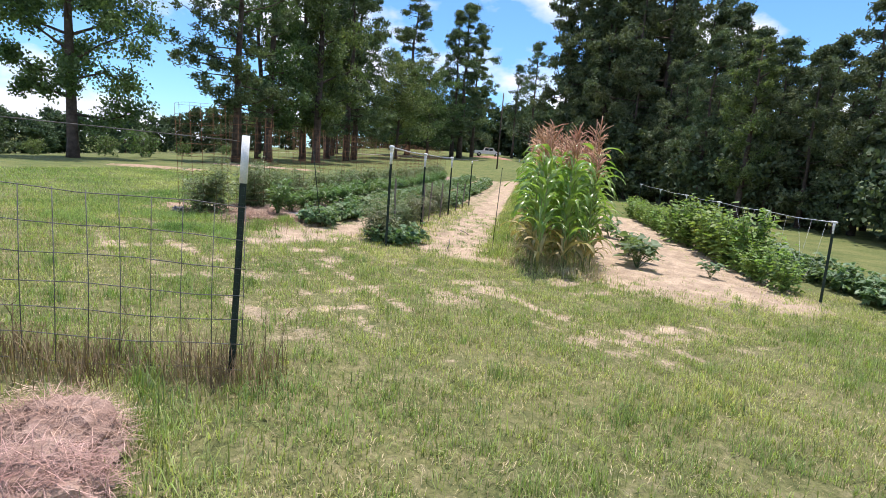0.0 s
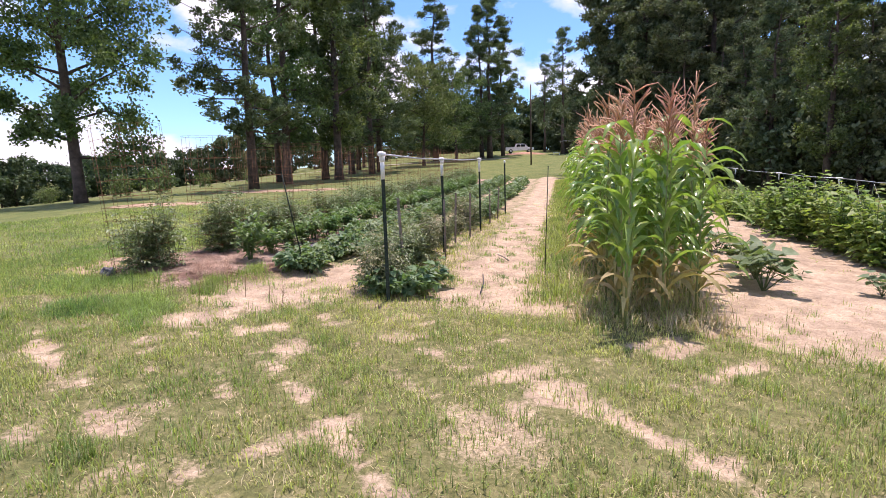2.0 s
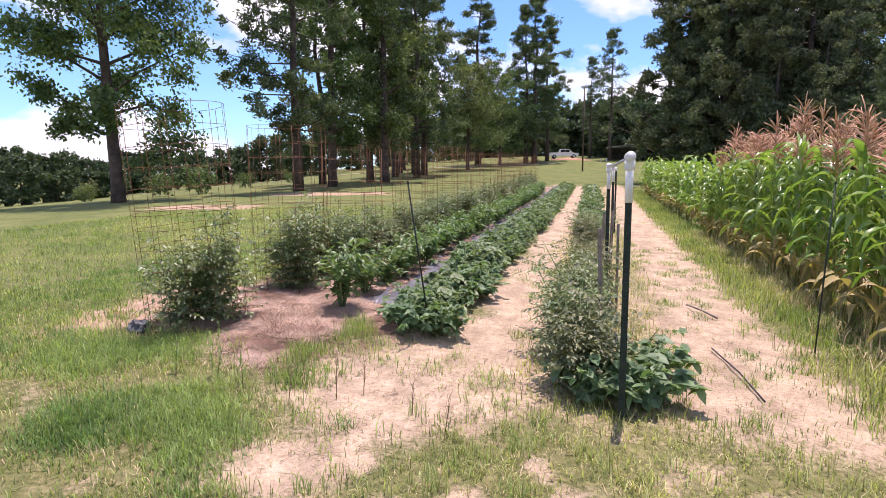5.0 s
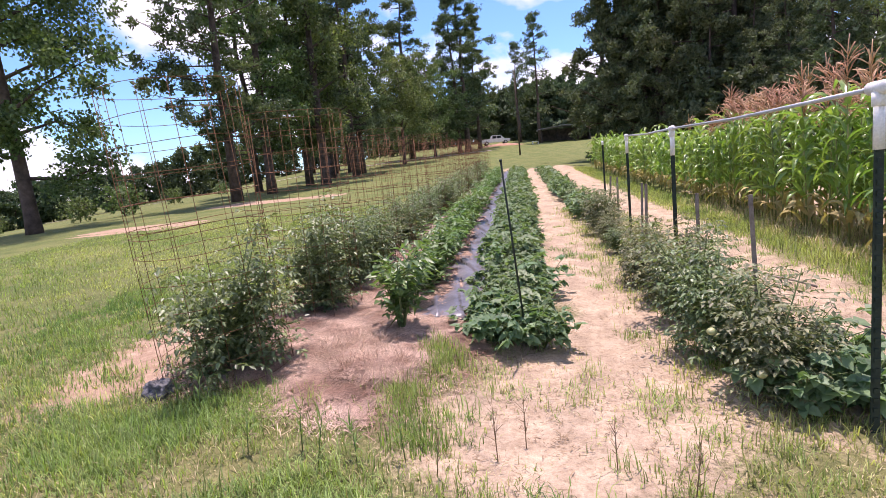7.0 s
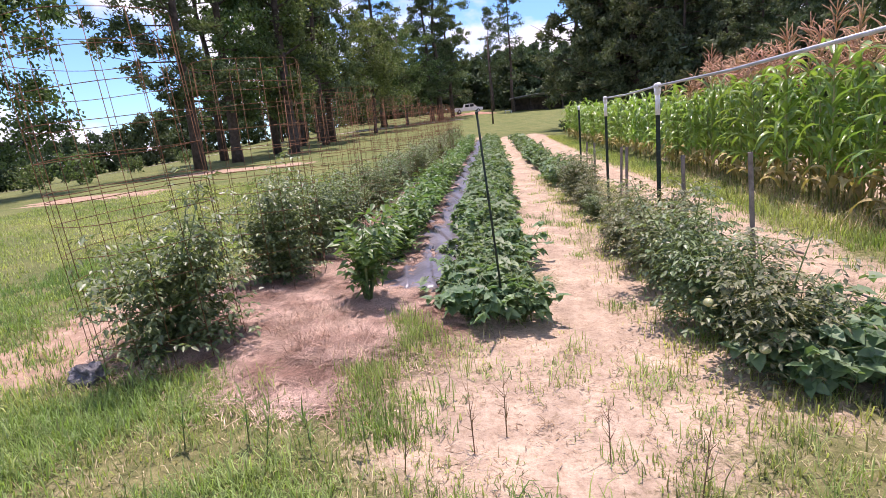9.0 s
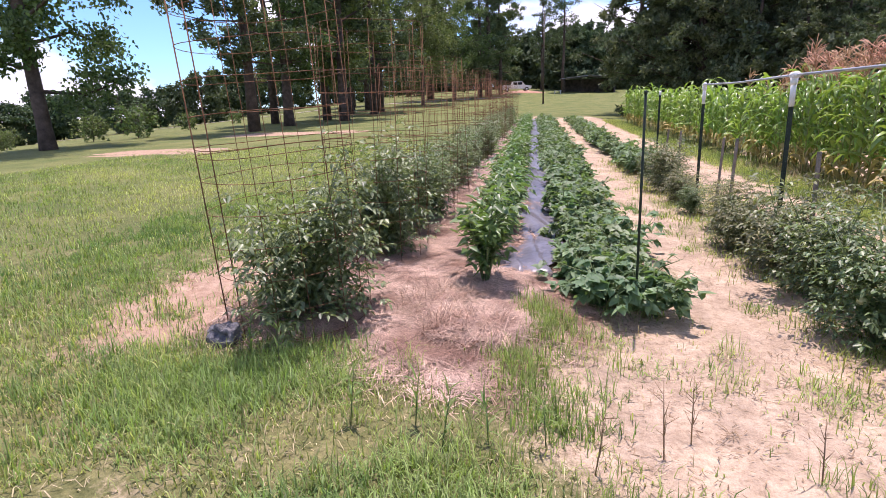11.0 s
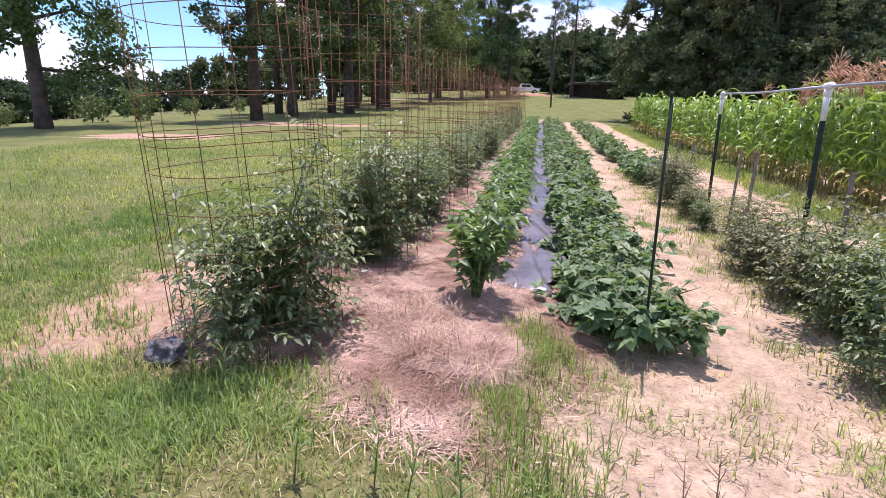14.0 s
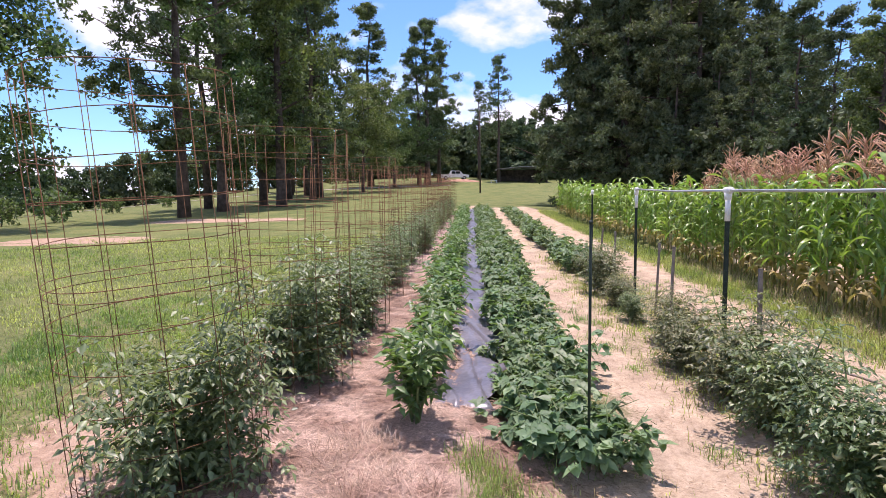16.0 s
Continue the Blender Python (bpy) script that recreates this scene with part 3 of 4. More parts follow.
road_pts = [(-62 + 1.6 * i, 44 + 26 * (1 - math.exp(-i / 14)) + 0.36 * i) for i in range(36)]
strip("road", road_pts, 1.9, M_ROAD, "pale gravel track across the meadow", 0.05)


def shed():
    ob = thing("open_shed", pose(6.4, 96, gz(6.4, 96) - 0.1), "dark open-fronted wooden shed with a low tin roof", "shed")
    g = Geo()
    g.box(-4.2, 3.9, 0, 4.2, 4.0, 2.5)
    part("back_wall", g, M_SHED, ob, smooth=False)
    for x in (-4.2, 4.1):
        g = Geo()
        g.box(x, 0.1, 0, x + 0.1, 3.9, 2.5)
        part("side_wall", g, M_SHED, ob, smooth=False)
    for x in (-4.1, -1.4, 1.4, 4.0):
        g = Geo()
        g.box(x, 0, 0, x + 0.13, 0.13, 2.6)
        part("post", g, M_SHED, ob, smooth=False)
    for s in (-1, 1):
        g = Geo()
        m = Matrix.Translation((0, 2, 2.95)) @ Matrix.Rotation(radians(5 * s), 4, "Y")
        g.box(0 if s > 0 else -4.9, -2.7, -0.04, 4.9 if s > 0 else 0, 2.7, 0.03, m)
        part("roof_panel", g, M_ROOF, ob, smooth=False)
    return ob


shed()


def car():
    ob = thing("pickup_truck", pose(-5.9, 99, gz(-5.9, 99), 0, 0, 8), "white pickup truck parked on the far clay bank", "truck")
    g = Geo()
    prof = [(-2.6, 0.45), (2.5, 0.45), (2.6, 0.9), (1.5, 1.05), (0.9, 1.65), (-0.7, 1.7), (-0.95, 1.1), (-2.6, 1.08)]
    for y in (-0.9, 0.9):
        g.v += [Vector((x, y, z)) for x, z in prof]
    n = len(prof)
    g.f += [tuple(range(n)), tuple(range(2 * n - 1, n - 1, -1))] + [(k, k + n, (k + 1) % n + n, (k + 1) % n) for k in range(n)]
    part("body", g, M_CAR, ob, smooth=False)
    for y in (-0.91, 0.905):
        for x0, x1 in ((-0.6, 0.1), (0.2, 0.95)):
            g = Geo()
            g.box(x0, y, 1.12, x1, y + 0.006, 1.55)
            part("window", g, M_GLASSY, ob, smooth=False)
    for x in (-1.7, 1.7):
        for y in (-0.85, 0.85):
            g = Geo()
            g.tube([(x, y - 0.11, 0.36), (x, y + 0.11, 0.36)], 0.36, 14)
            w = part("wheel", g, M_RUBBER, ob, "black rubber wheel")
            g = Geo()
            g.tube([(x, y - 0.118, 0.36), (x, y + 0.118, 0.36)], 0.19, 10)
            part("rim", g, M_PIPE, w)


car()
g = Geo()
for j in range(10):
    for i in range(18):
        u, v = i / 17 * 2 - 1, j / 9 * 2 - 1
        x, y = -4.6 + u * 4.2, 95.0 + v * 2.0
        g.v.append(Vector((x, y, gz(x, y) - 0.08 + 0.42 * max(0, 1 - u * u) * max(0, 1 - v * v) * (1 + 0.2 * math.sin(i * 2.1 + j)))))
for j in range(9):
    for i in range(17):
        k = j * 18 + i
        g.f.append((k, k + 1, k + 19, k + 18))
tagged(new("clay_mound", g.mesh("clay_mound", M_CLAY)), "low bank of bare red clay", "mound", kind="structure")


def utility_pole(x, y, h):
    ob = thing("utility_pole", pose(x, y, gz(x, y)), "dark round wooden pole standing in the grass", "pole")
    g = Geo()
    g.tube([(0, 0, -0.3), (0, 0, h * 0.5), (0.02, 0, h)], [0.1, 0.085, 0.07], 10)
    part("pole", g, M_POLE, ob)
    g = Geo()
    g.tube([(0.02, 0, h - 0.03), (0.02, 0, h + 0.05)], [0.08, 0.05], 10)
    part("cap", g, M_PIPE, ob)


utility_pole(-1.7, 62.0, 9.5)

# ---- posts, rails, stakes, cages, fence ----
def t_post(m, h, label, sleeve=0.3, name="fence_post", tee=True, way=1.0, slim=1.0):
    """A studded steel T-post with a white sleeve and a tee on its head."""
    ob = thing(name, m, label, "post", "garden posts")
    g = Geo()
    top = h - sleeve * 0.8
    g.box(-0.022, -0.004, -0.25, 0.022, 0.004, top)
    g.box(-0.004, 0.004, -0.25, 0.004, 0.034, top)
    for k in range(int(top / 0.055)):
        g.box(-0.012, -0.011, 0.06 + k * 0.055, 0.012, -0.003, 0.085 + k * 0.055)
    part("post", g, M_POST, ob, smooth=False)
    if sleeve:
        g = Geo()
        g.tube([(0, 0, h - sleeve), (0, 0, h - 0.02)], 0.026 * slim, 12)
        part("sleeve", g, M_PVC, ob, "white plastic pipe sleeve")
    if tee:
        g = Geo()
        g.tube([(0, 0, h - 0.09), (0, 0, h - 0.02)], 0.034 * slim, 12)
        g.tube([(0, -0.07 * way, h), (0, 0.07, h)], 0.034 * slim, 12)
        part("tee", g, M_PVC, ob, "white plastic tee fitting")
    return ob


def pipe(name, pts, r, material, label, category="rail"):
    ob = thing(name, Matrix.Translation(pts[0]), label, category)
    g = Geo()
    g.tube([Vector(p) - Vector(pts[0]) for p in pts], r, 9)
    part("pipe", g, material, ob)
    return ob


PT = [(0.0, 0.0, 1.80), (-0.05, 3.56, 1.81), (0.11, 7.12, 1.87), (0.3, 11.3, 1.93)]
for i, (x, y, z) in enumerate(PT):
    t_post(pose(x, y, gz(x, y), 0, 0, rnd.uniform(-20, 20) if i else 0), z - gz(x, y), "dark green steel post with white pipe sleeve by tomatoes", 0.3 if i < 3 else 0.12, tee=i < 3)
for a, b in ((0, 1), (1, 2)):
    p, q = Vector(PT[a]), Vector(PT[b])
    pipe("trellis_rail", [p, p.lerp(q, 0.5) - Vector((0, 0, 0.02)), q], 0.0125, M_PIPE, "grey conduit rail between white tees over tomatoes")
RY = [0.6, 3.6, 7.2, 11.0, 15.5, 20.5]
RT = []
for i, y in enumerate(RY):
    x = 7.75 + 0.12 * i
    z = (1.10, 1.12, 1.18, 1.27, 1.40, 1.58)[i]
    RT.append(Vector((x, y, z)))
    t_post(pose(x, y, gz(x, y), 0, 0, 15 * i), z - gz(x, y), "dark green steel post with a white sleeve in the bean row", 0.2, slim=0.62)
for a, b in zip(RT, RT[1:]):
    pipe("trellis_rail", [a, a.lerp(b, 0.5) - Vector((0, 0, 0.03)), b], 0.008, M_PIPE, "pale thin rail along the posts of the bean row")
for k in range(16):
    t = (k + 0.5) / 16 * 2.999
    p = RT[int(t)].lerp(RT[int(t) + 1], t % 1) - Vector((0, 0, 0.03))
    q = Vector((p.x + rnd.uniform(-0.25, 0.25), p.y + rnd.uniform(-0.5, 0.3), gz(p.x, p.y) + rnd.uniform(0.35, 0.6)))
    tagged(pipe("trellis_string", [p, p.lerp(q, 0.5) + Vector((0.02, 0, -0.04)), q], 0.0017, M_PVC, "thin pale string hanging slack from the bean rail", "string"), group="strings of the bean rail")
# thin stakes
def rod(x, y, h, r, material, label, tilt=(0, 0), name="garden_stake", square=False):
    ob = thing(name, pose(x, y, gz(x, y), tilt[0], tilt[1], rnd.uniform(0, 90) if square else 0), label, "stake")
    g = Geo()
    if square:
        g.box(-r, -r, -0.2, r, r, h)
    else:
        g.tube([(0, 0, -0.2), (0, 0, h * 0.5), (0, 0, h)], [r, r, r * 0.9], 6)
    part("shaft", g, material, ob, smooth=not square)
    if not square:
        c = Geo()
        c.tube([(0, 0, h - 0.005), (0, 0, h + 0.012)], r * 1.25, 6)
        part("tip", c, M_POST, ob)
    return ob


rod(-1.82, 1.42, 1.58, 0.009, M_POST, "thin dark green metal stake leaning among the bean leaves", (14, -3))
rod(1.85, 2.0, 1.65, 0.0075, M_POST, "tall thin dark rod stuck in the sand beside the corn", (0, 2))
for x, y, h in ((-0.12, 1.12, 1.2), (0.07, 3.1, 1.05), (-0.1, 4.9, 1.05), (0.05, 5.9, 1.0), (0.15, 8.6, 0.95), (0.2, 10.0, 0.9)):
    rod(x, y, h, 0.015, M_STAKE, "weathered square wooden stake in the tomato row", (rnd.uniform(-3, 3), rnd.uniform(-3, 3)), "wooden_stake", True)


def cage(m, r, h, seed, label):
    """A tall cylinder of welded wire: rings and uprights, some wire ends left over."""
    q = random.Random(seed)
    ob = thing("tomato_cage", m, label, "plant cage", "cages along the tomato row")
    n = 14
    rings = [0.04 + 0.196 * k for k in range(11)]
    for z in rings + [h * 0.53, h]:
        g = Geo()
        g.tube([(r * math.cos(2 * math.pi * i / 28), r * math.sin(2 * math.pi * i / 28), z + 0.006 * math.sin(i * 0.7 + z * 9)) for i in range(29)], 0.0023, 4, cap=False)
        part("ring", g, M_RUST, ob)
    g0 = Geo()
    g0.tube([(r + 0.004, 0, -0.12), (r + 0.004, 0, h)], 0.0024, 4)
    up = g0.mesh("upright", M_RUST)
    for i in range(n):
        part("upright", up, M_RUST, ob, at=Matrix.Rotation(2 * math.pi * i / n + q.uniform(-0.05, 0.05), 4, "Z"))
    return ob


cage_src = cage(pose(-4.15, 0.85, gz(-4.15, 0.85), 1.0, -3.0, 20), 0.48, 2.2, 1, "tall rusty wire cage round a tomato plant")
CAGES = [2.55 + 1.8 * i for i in range(16)]
for i, y in enumerate(CAGES):
    x = -4.08 + 0.01 * i + rnd.uniform(-0.08, 0.08)
    c = copy_thing(cage_src, pose(x, y, gz(x, y), rnd.uniform(-2, 2), rnd.uniform(-2.5, 2.5), rnd.uniform(0, 360)))
    c.scale = (1, 1, rnd.uniform(0.86, 0.96))

# the wire fence by which the walk begins: its end post stands at the gap
FX, FY, FH = 0.52, -6.26, 1.60
fence_dir = Vector((-0.955, -0.30, 0)).normalized()
t_post(pose(FX, FY, gz(FX, FY), 0, 2, 20), FH - gz(FX, FY), "dark green steel post with long white sleeve ending the fence", 0.34, tee=False)


def wire_fence():
    ob = thing("wire_fence", Matrix(), "weathered welded wire fence with wide square mesh", "fence")
    length = 7.0
    base = Vector((FX + 0.06, FY - 0.01, 0))

    def at_fence(s, z):
        p = base + fence_dir * s
        return Vector((p.x, p.y, gz(p.x, p.y) + z))
    for k, z in enumerate((0.06, 0.24, 0.42, 0.60, 0.80, 1.00, 1.22)):
        g = Geo()
        g.tube([at_fence(-0.03 + s * 0.35, z + 0.012 * math.sin(s * 1.7 + k)) for s in range(21)], 0.0034, 4)
        part("line_wire", g, M_GALV, ob)
    for i in range(int(length / 0.2)):
        g = Geo()
        s = i * 0.2 - 0.02
        g.tube([at_fence(s, 0.02), at_fence(s + 0.012 * math.sin(i), 0.6), at_fence(s, 1.23)], 0.0032, 4)
        part("stay_wire", g, M_GALV, ob)
    return ob


wire_fence()
for s in (3.4, 6.8):
    p = Vector((FX, FY, 0)) + fence_dir * s
    t_post(pose(p.x, p.y, gz(p.x, p.y), 0, 0, 20), 1.6, "dark green steel post in the wire fence", 0.0, tee=False)
top = [Vector((FX, FY, FH - 0.06)) + fence_dir * s + Vector((0, 0, gz(*(Vector((FX, FY, 0)) + fence_dir * s).xy) - gz(FX, FY) - 0.03 * math.sin(s * 0.9))) for s in (0, 1.7, 3.4, 5.1, 6.8)]
pipe("strand_wire", top, 0.0032, M_GALV, "thin single wire strung above the fence", "wire")

# ---- plants ----
def corn(seed, h, tassel, split):
    r = random.Random(seed)
    ob = thing("corn_plant", Matrix(), "tall green corn plant with arching leaves and a pinkish tassel" if tassel else "green corn plant with arching leaves and no tassel yet", "corn", "corn patch")
    g = Geo()
    lean = Vector((r.uniform(-0.06, 0.06), r.uniform(-0.06, 0.06), 0))
    g.tube([(0, 0, -0.05), lean * 0.4 + Vector((0, 0, h * 0.5)), lean + Vector((0, 0, h))], [0.014, 0.011, 0.006], 6)
    part("stalk", g, M_STALK, ob)
    n = 15
    a = r.uniform(0, 6.28)
    green, dry = Geo(), Geo()
    for i in range(n):
        t = 0.1 + 0.88 * i / (n - 1)
        ang = a + (i % 2) * math.pi + r.uniform(-0.5, 0.5)
        d = Vector((math.cos(ang), math.sin(ang), r.uniform(1.0, 1.9)))
        ln = r.uniform(0.5, 0.84) * (1.0 - 0.35 * abs(t - 0.55))
        q = dry if t < 0.24 else green
        leaf = Geo() if split else q
        leaf.ribbon(lean * t + Vector((0, 0, h * t)), d, ln, r.uniform(0.08, 0.12), r.uniform(2.0, 3.8), 7, wave=0.14)
        if split:
            part("leaf", leaf, M_CORN_DRY if q is dry else M_CORN, ob, "dry straw-coloured leaf" if q is dry else "")
    if not split:
        part("foliage", green, M_CORN, ob)
        part("dry_foliage", dry, M_CORN_DRY, ob, "dry straw-coloured lower leaves")
    if tassel:
        g = Geo()
        top = lean + Vector((0, 0, h))
        g.tube([top, top + Vector((0, 0, 0.48))], [0.005, 0.002], 4)
        for k in range(22):
            d = Vector((r.uniform(-1, 1), r.uniform(-1, 1), r.uniform(0.35, 1.7))).normalized()
            z0 = top + Vector((0, 0, 0.06 + 0.018 * k))
            ln = r.uniform(0.18, 0.32)
            p = [z0, z0 + d * ln * 0.5, z0 + d * ln + Vector((0, 0, -0.04))]
            g.tube(p, [0.005, 0.008, 0.004], 4)
        part("tassel", g, M_TASSEL, ob, "pinkish tan tassel")
    g = Geo()
    ez = lean * 0.45 + Vector((0, 0, h * 0.45))
    ea = a + 0.7
    ed = Vector((math.cos(ea) * 0.5, math.sin(ea) * 0.5, 1)).normalized()
    g.tube([ez, ez + ed * 0.06, ez + ed * 0.15, ez + ed * 0.23], [0.012, 0.027, 0.024, 0.006], 7)
    part("ear", g, M_CORN, ob, "green husked ear")
    return ob


CORN_NEAR = [corn(30 + k, 1.72 + 0.08 * k, True, True) for k in range(3)]
CORN_FAR = [corn(40 + k, 1.68 + 0.09 * k, True, False) for k in range(4)]
CORN_LOW = [corn(50 + k, 1.55 + 0.1 * k, False, False) for k in range(3)]
field = random.Random(5)
for row in range(3):
    y = -0.55 + 0.35 * row
    while y < 33:
        x = 2.72 + 0.48 * row + field.uniform(-0.12, 0.12)
        src = field.choice(CORN_NEAR if y < 4.5 and row < 2 else CORN_FAR if y < 11 else CORN_LOW + CORN_FAR[:1] if y < 15 else CORN_LOW)
        put(src, x, y, field.uniform(0, 360), field.uniform(0.9, 1.1))
        y += field.uniform(0.2, 0.34) if y < 12 else field.uniform(0.4, 0.6)


def bush(name, h, w, leaves, leaf_mat, seed, label, category, mode, group="", fruit=0, small=1.0):
    """A leafy garden plant: branching stems and many small folded leaves."""
    r = random.Random(seed)
    ob = thing(name, Matrix(), label, category, group)
    stems, foliage = Geo(), Geo()
    tips = []
    for i in range(9 if mode != "bean" else 7):
        a = i * 2.4 + r.uniform(-0.4, 0.4)
        out = w * 0.5 * r.uniform(0.3, 0.95)
        top = Vector((math.cos(a) * out, math.sin(a) * out, h * r.uniform(0.45, 1.0)))
        midp = Vector((top.x * 0.45, top.y * 0.45, top.z * 0.55))
        stems.tube([(0, 0, -0.04), midp, top], [0.009, 0.007, 0.003], 5)
        tips += [(midp, top)] * 2
        for k in range(3):
            s = midp.lerp(top, r.uniform(-0.5, 0.7))
            e = s + Vector((r.uniform(-1, 1), r.uniform(-1, 1), r.uniform(-0.2, 0.8))) * w * 0.26
            e.z = max(0.06, e.z)
            stems.tube([s, e], [0.005, 0.002], 4)
            tips.append((s, e))
    for k in range(leaves):
        s, e = tips[k % len(tips)]
        p = s.lerp(e, r.uniform(-0.1, 1.1)) + sph(r) * w * (0.12 if mode == "tomato" else 0.07)
        if mode == "bean":
            p.z *= r.uniform(0.3, 1.0)
        elif mode in ("tomato", "other") and r.random() < 0.38:
            p.z *= r.uniform(0.15, 0.85)
        p.z = max(0.05, p.z)
        a = r.uniform(0, 6.28)
        out = Vector((math.cos(a), math.sin(a), r.uniform(-0.5, 0.35)))
        if mode == "tomato":
            ln = r.uniform(0.11, 0.2)
            stems.tube([p, p + out * ln], [0.0022, 0.001], 3, cap=False)
            side = out.cross(Vector((0, 0, 1))).normalized()
            for t, s2 in ((0.35, 1), (0.4, -1), (0.68, 1), (0.72, -1), (1.0, 0)):
                d = out * (0.5 if s2 else 1) + side * s2 * 0.9 + Vector((0, 0, r.uniform(-0.6, 0.1)))
                foliage.plate(p + out * ln * t, d, small * r.uniform(0.042, 0.078), small * r.uniform(0.026, 0.04), Vector((r.uniform(-0.4, 0.4), r.uniform(-0.4, 0.4), 1)))
        elif mode == "bean":
            stem = p + out * 0.06 + Vector((0, 0, 0.03))
            stems.tube([p, stem], [0.0025, 0.0015], 3, cap=False)
            for s2 in (-1, 0, 1):
                d = Vector((math.cos(a + s2 * 1.3), math.sin(a + s2 * 1.3), r.uniform(-0.9, 0.3)))
                foliage.plate(stem, d, r.uniform(0.065, 0.115), r.uniform(0.055, 0.09), Vector((r.uniform(-0.5, 0.5), r.uniform(-0.5, 0.5), 1)), 1)
        elif mode == "pepper":
            foliage.plate(p, out, r.uniform(0.08, 0.13), r.uniform(0.035, 0.055), Vector((r.uniform(-0.5, 0.5), r.uniform(-0.5, 0.5), 1)))
        elif mode == "squash":
            stem = p + out * 0.08 + Vector((0, 0, 0.08))
            stems.tube([p, stem], [0.006, 0.004], 4, cap=False)
            d = Vector((math.cos(a), math.sin(a), r.uniform(-0.35, 0.2)))
            foliage.plate(stem, d, r.uniform(0.14, 0.24), r.uniform(0.16, 0.24), Vector((r.uniform(-0.5, 0.5), r.uniform(-0.5, 0.5), 1)), 1)
        else:
            foliage.plate(p, out, r.uniform(0.06, 0.11), r.uniform(0.05, 0.08), Vector((r.uniform(-0.7, 0.7), r.uniform(-0.7, 0.7), 1)), 1)
    part("stem", stems, M_STEM, ob, "thin green stems")
    part("foliage", foliage, leaf_mat, ob)
    for k in range(fruit):
        s, e = tips[(k * 5 + 3) % len(tips)]
        c = s.lerp(e, 0.6) + Vector((r.uniform(-0.05, 0.05), r.uniform(-0.05, 0.05), 0))
        c.z = max(0.14, c.z * 0.7)
        c.x, c.y = c.x * 1.35, c.y * 1.35
        bm = bmesh.new()
        bmesh.ops.create_uvsphere(bm, u_segments=10, v_segments=7, radius=0.036)
        for q in bm.verts:
            q.co = Vector((q.co.x, q.co.y, q.co.z * 0.82)) + c
        me = bpy.data.meshes.new("fruit")
        bm.to_mesh(me)
        bm.free()
        me.polygons.foreach_set("use_smooth", [True] * len(me.polygons))
        me.materials.append(M_FRUIT)
        part("fruit", me, M_FRUIT, ob, "pale green unripe tomato")
    return ob


TOM = [bush("tomato_plant", 1.32, 1.36, 1000, M_TOMATO, 60 + k, "bushy green tomato plant in a wire cage over pine straw", "tomato plant", "tomato", "tomato plants in cages", 0, 1.02) for k in range(3)]
TOMR = [bush("tomato_plant", 1.05, 1.0, 600, (M_TOMATO, M_TOMATO_DRY, M_TOMATO_DRY)[k], 70 + k, "sprawling half-dried tomato plant with green fruit under the rail", "tomato plant", "tomato", "tomato plants under the rail", 5, 0.9) for k in range(3)]
PEP = [bush("pepper_plant", 0.66, 0.62, 320, M_PEPPER, 80 + k, "glossy green pepper plant beside the black mulch film", "pepper plant", "pepper", "pepper plants") for k in range(3)]
BEAN = [bush("bean_plant", 0.42, 0.7, 100, M_BEAN, 90 + k, "low bean plant with broad green leaves", "bean plant", "bean", "bean row") for k in range(4)]
SQ = [bush("squash_plant", 0.48, 0.9, 34, M_SQUASH, 100 + k, "squash plant with large pale green leaves on sand", "squash plant", "squash", "squash plants") for k in range(2)]
PB = [bush("pole_bean_plant", 1.0, 0.8, 330, M_POLEBEAN, 110 + k, "tall leafy light green bean plant climbing by a post", "bean plant", "other", "climbing bean row") for k in range(3)]

plot = random.Random(11)
put(TOM[0], -4.12, 0.84, 0, 0.84, tall=1.16)
put(TOM[1], -4.02, 2.5, 80, 0.84, tall=1.08)
put(TOM[2], -4.05, 3.4, 200, 0.8, tall=1.05)
y = 4.2
while y < 32:
    put(plot.choice(TOM), -4.05 + plot.uniform(-0.1, 0.1), y, plot.uniform(0, 360), plot.uniform(0.66, 0.8))
    y += plot.uniform(0.8, 1.0)
put(PEP[0], -2.95, 1.72, 30, 1.15, tall=1.15)
put(PEP[1], -3.0, 2.5, 130, 1.0)
put(PEP[2], -2.95, 3.05, 70, 0.9)
y = 3.6
while y < 26:
    put(plot.choice(PEP), -2.98 + plot.uniform(-0.08, 0.08), y, plot.uniform(0, 360), plot.uniform(0.9, 1.2))
    y += plot.uniform(0.4, 0.7)
y = 1.28
while y < 33:
    for x in (-2.1, -1.76):
        put(plot.choice(BEAN), x + plot.uniform(-0.1, 0.1), y + plot.uniform(-0.1, 0.1), plot.uniform(0, 360), plot.uniform(0.65, 1.08))
    y += 0.34
for x, y, s in ((-0.3, 0.5, 0.86), (-0.38, 1.15, 0.9), (-0.32, 1.95, 0.94), (-0.3, 2.75, 0.95)):
    put(plot.choice(TOMR), x, y, plot.uniform(0, 360), s)
y = 3.5
while y < 9.5:
    put(plot.choice(TOMR), -0.32 + plot.uniform(-0.15, 0.15), y, plot.uniform(0, 360), plot.choice((0.5, 0.62, 0.75, 0.85)))
    y += plot.uniform(0.75, 1.25)
y = 9.6
while y < 30:
    put(plot.choice(BEAN), -0.35 + plot.uniform(-0.2, 0.2), y, plot.uniform(0, 360), plot.uniform(0.9, 1.3))
    y += plot.uniform(0.3, 0.5)
for x, y, s in ((0.15, 0.35, 1.1), (-0.2, 0.3, 1.0), (0.25, 0.9, 1.0)):
    put(BEAN[1], x, y, 100 * x, s, label="broad-leaved bean plant at the foot of the tomato row")
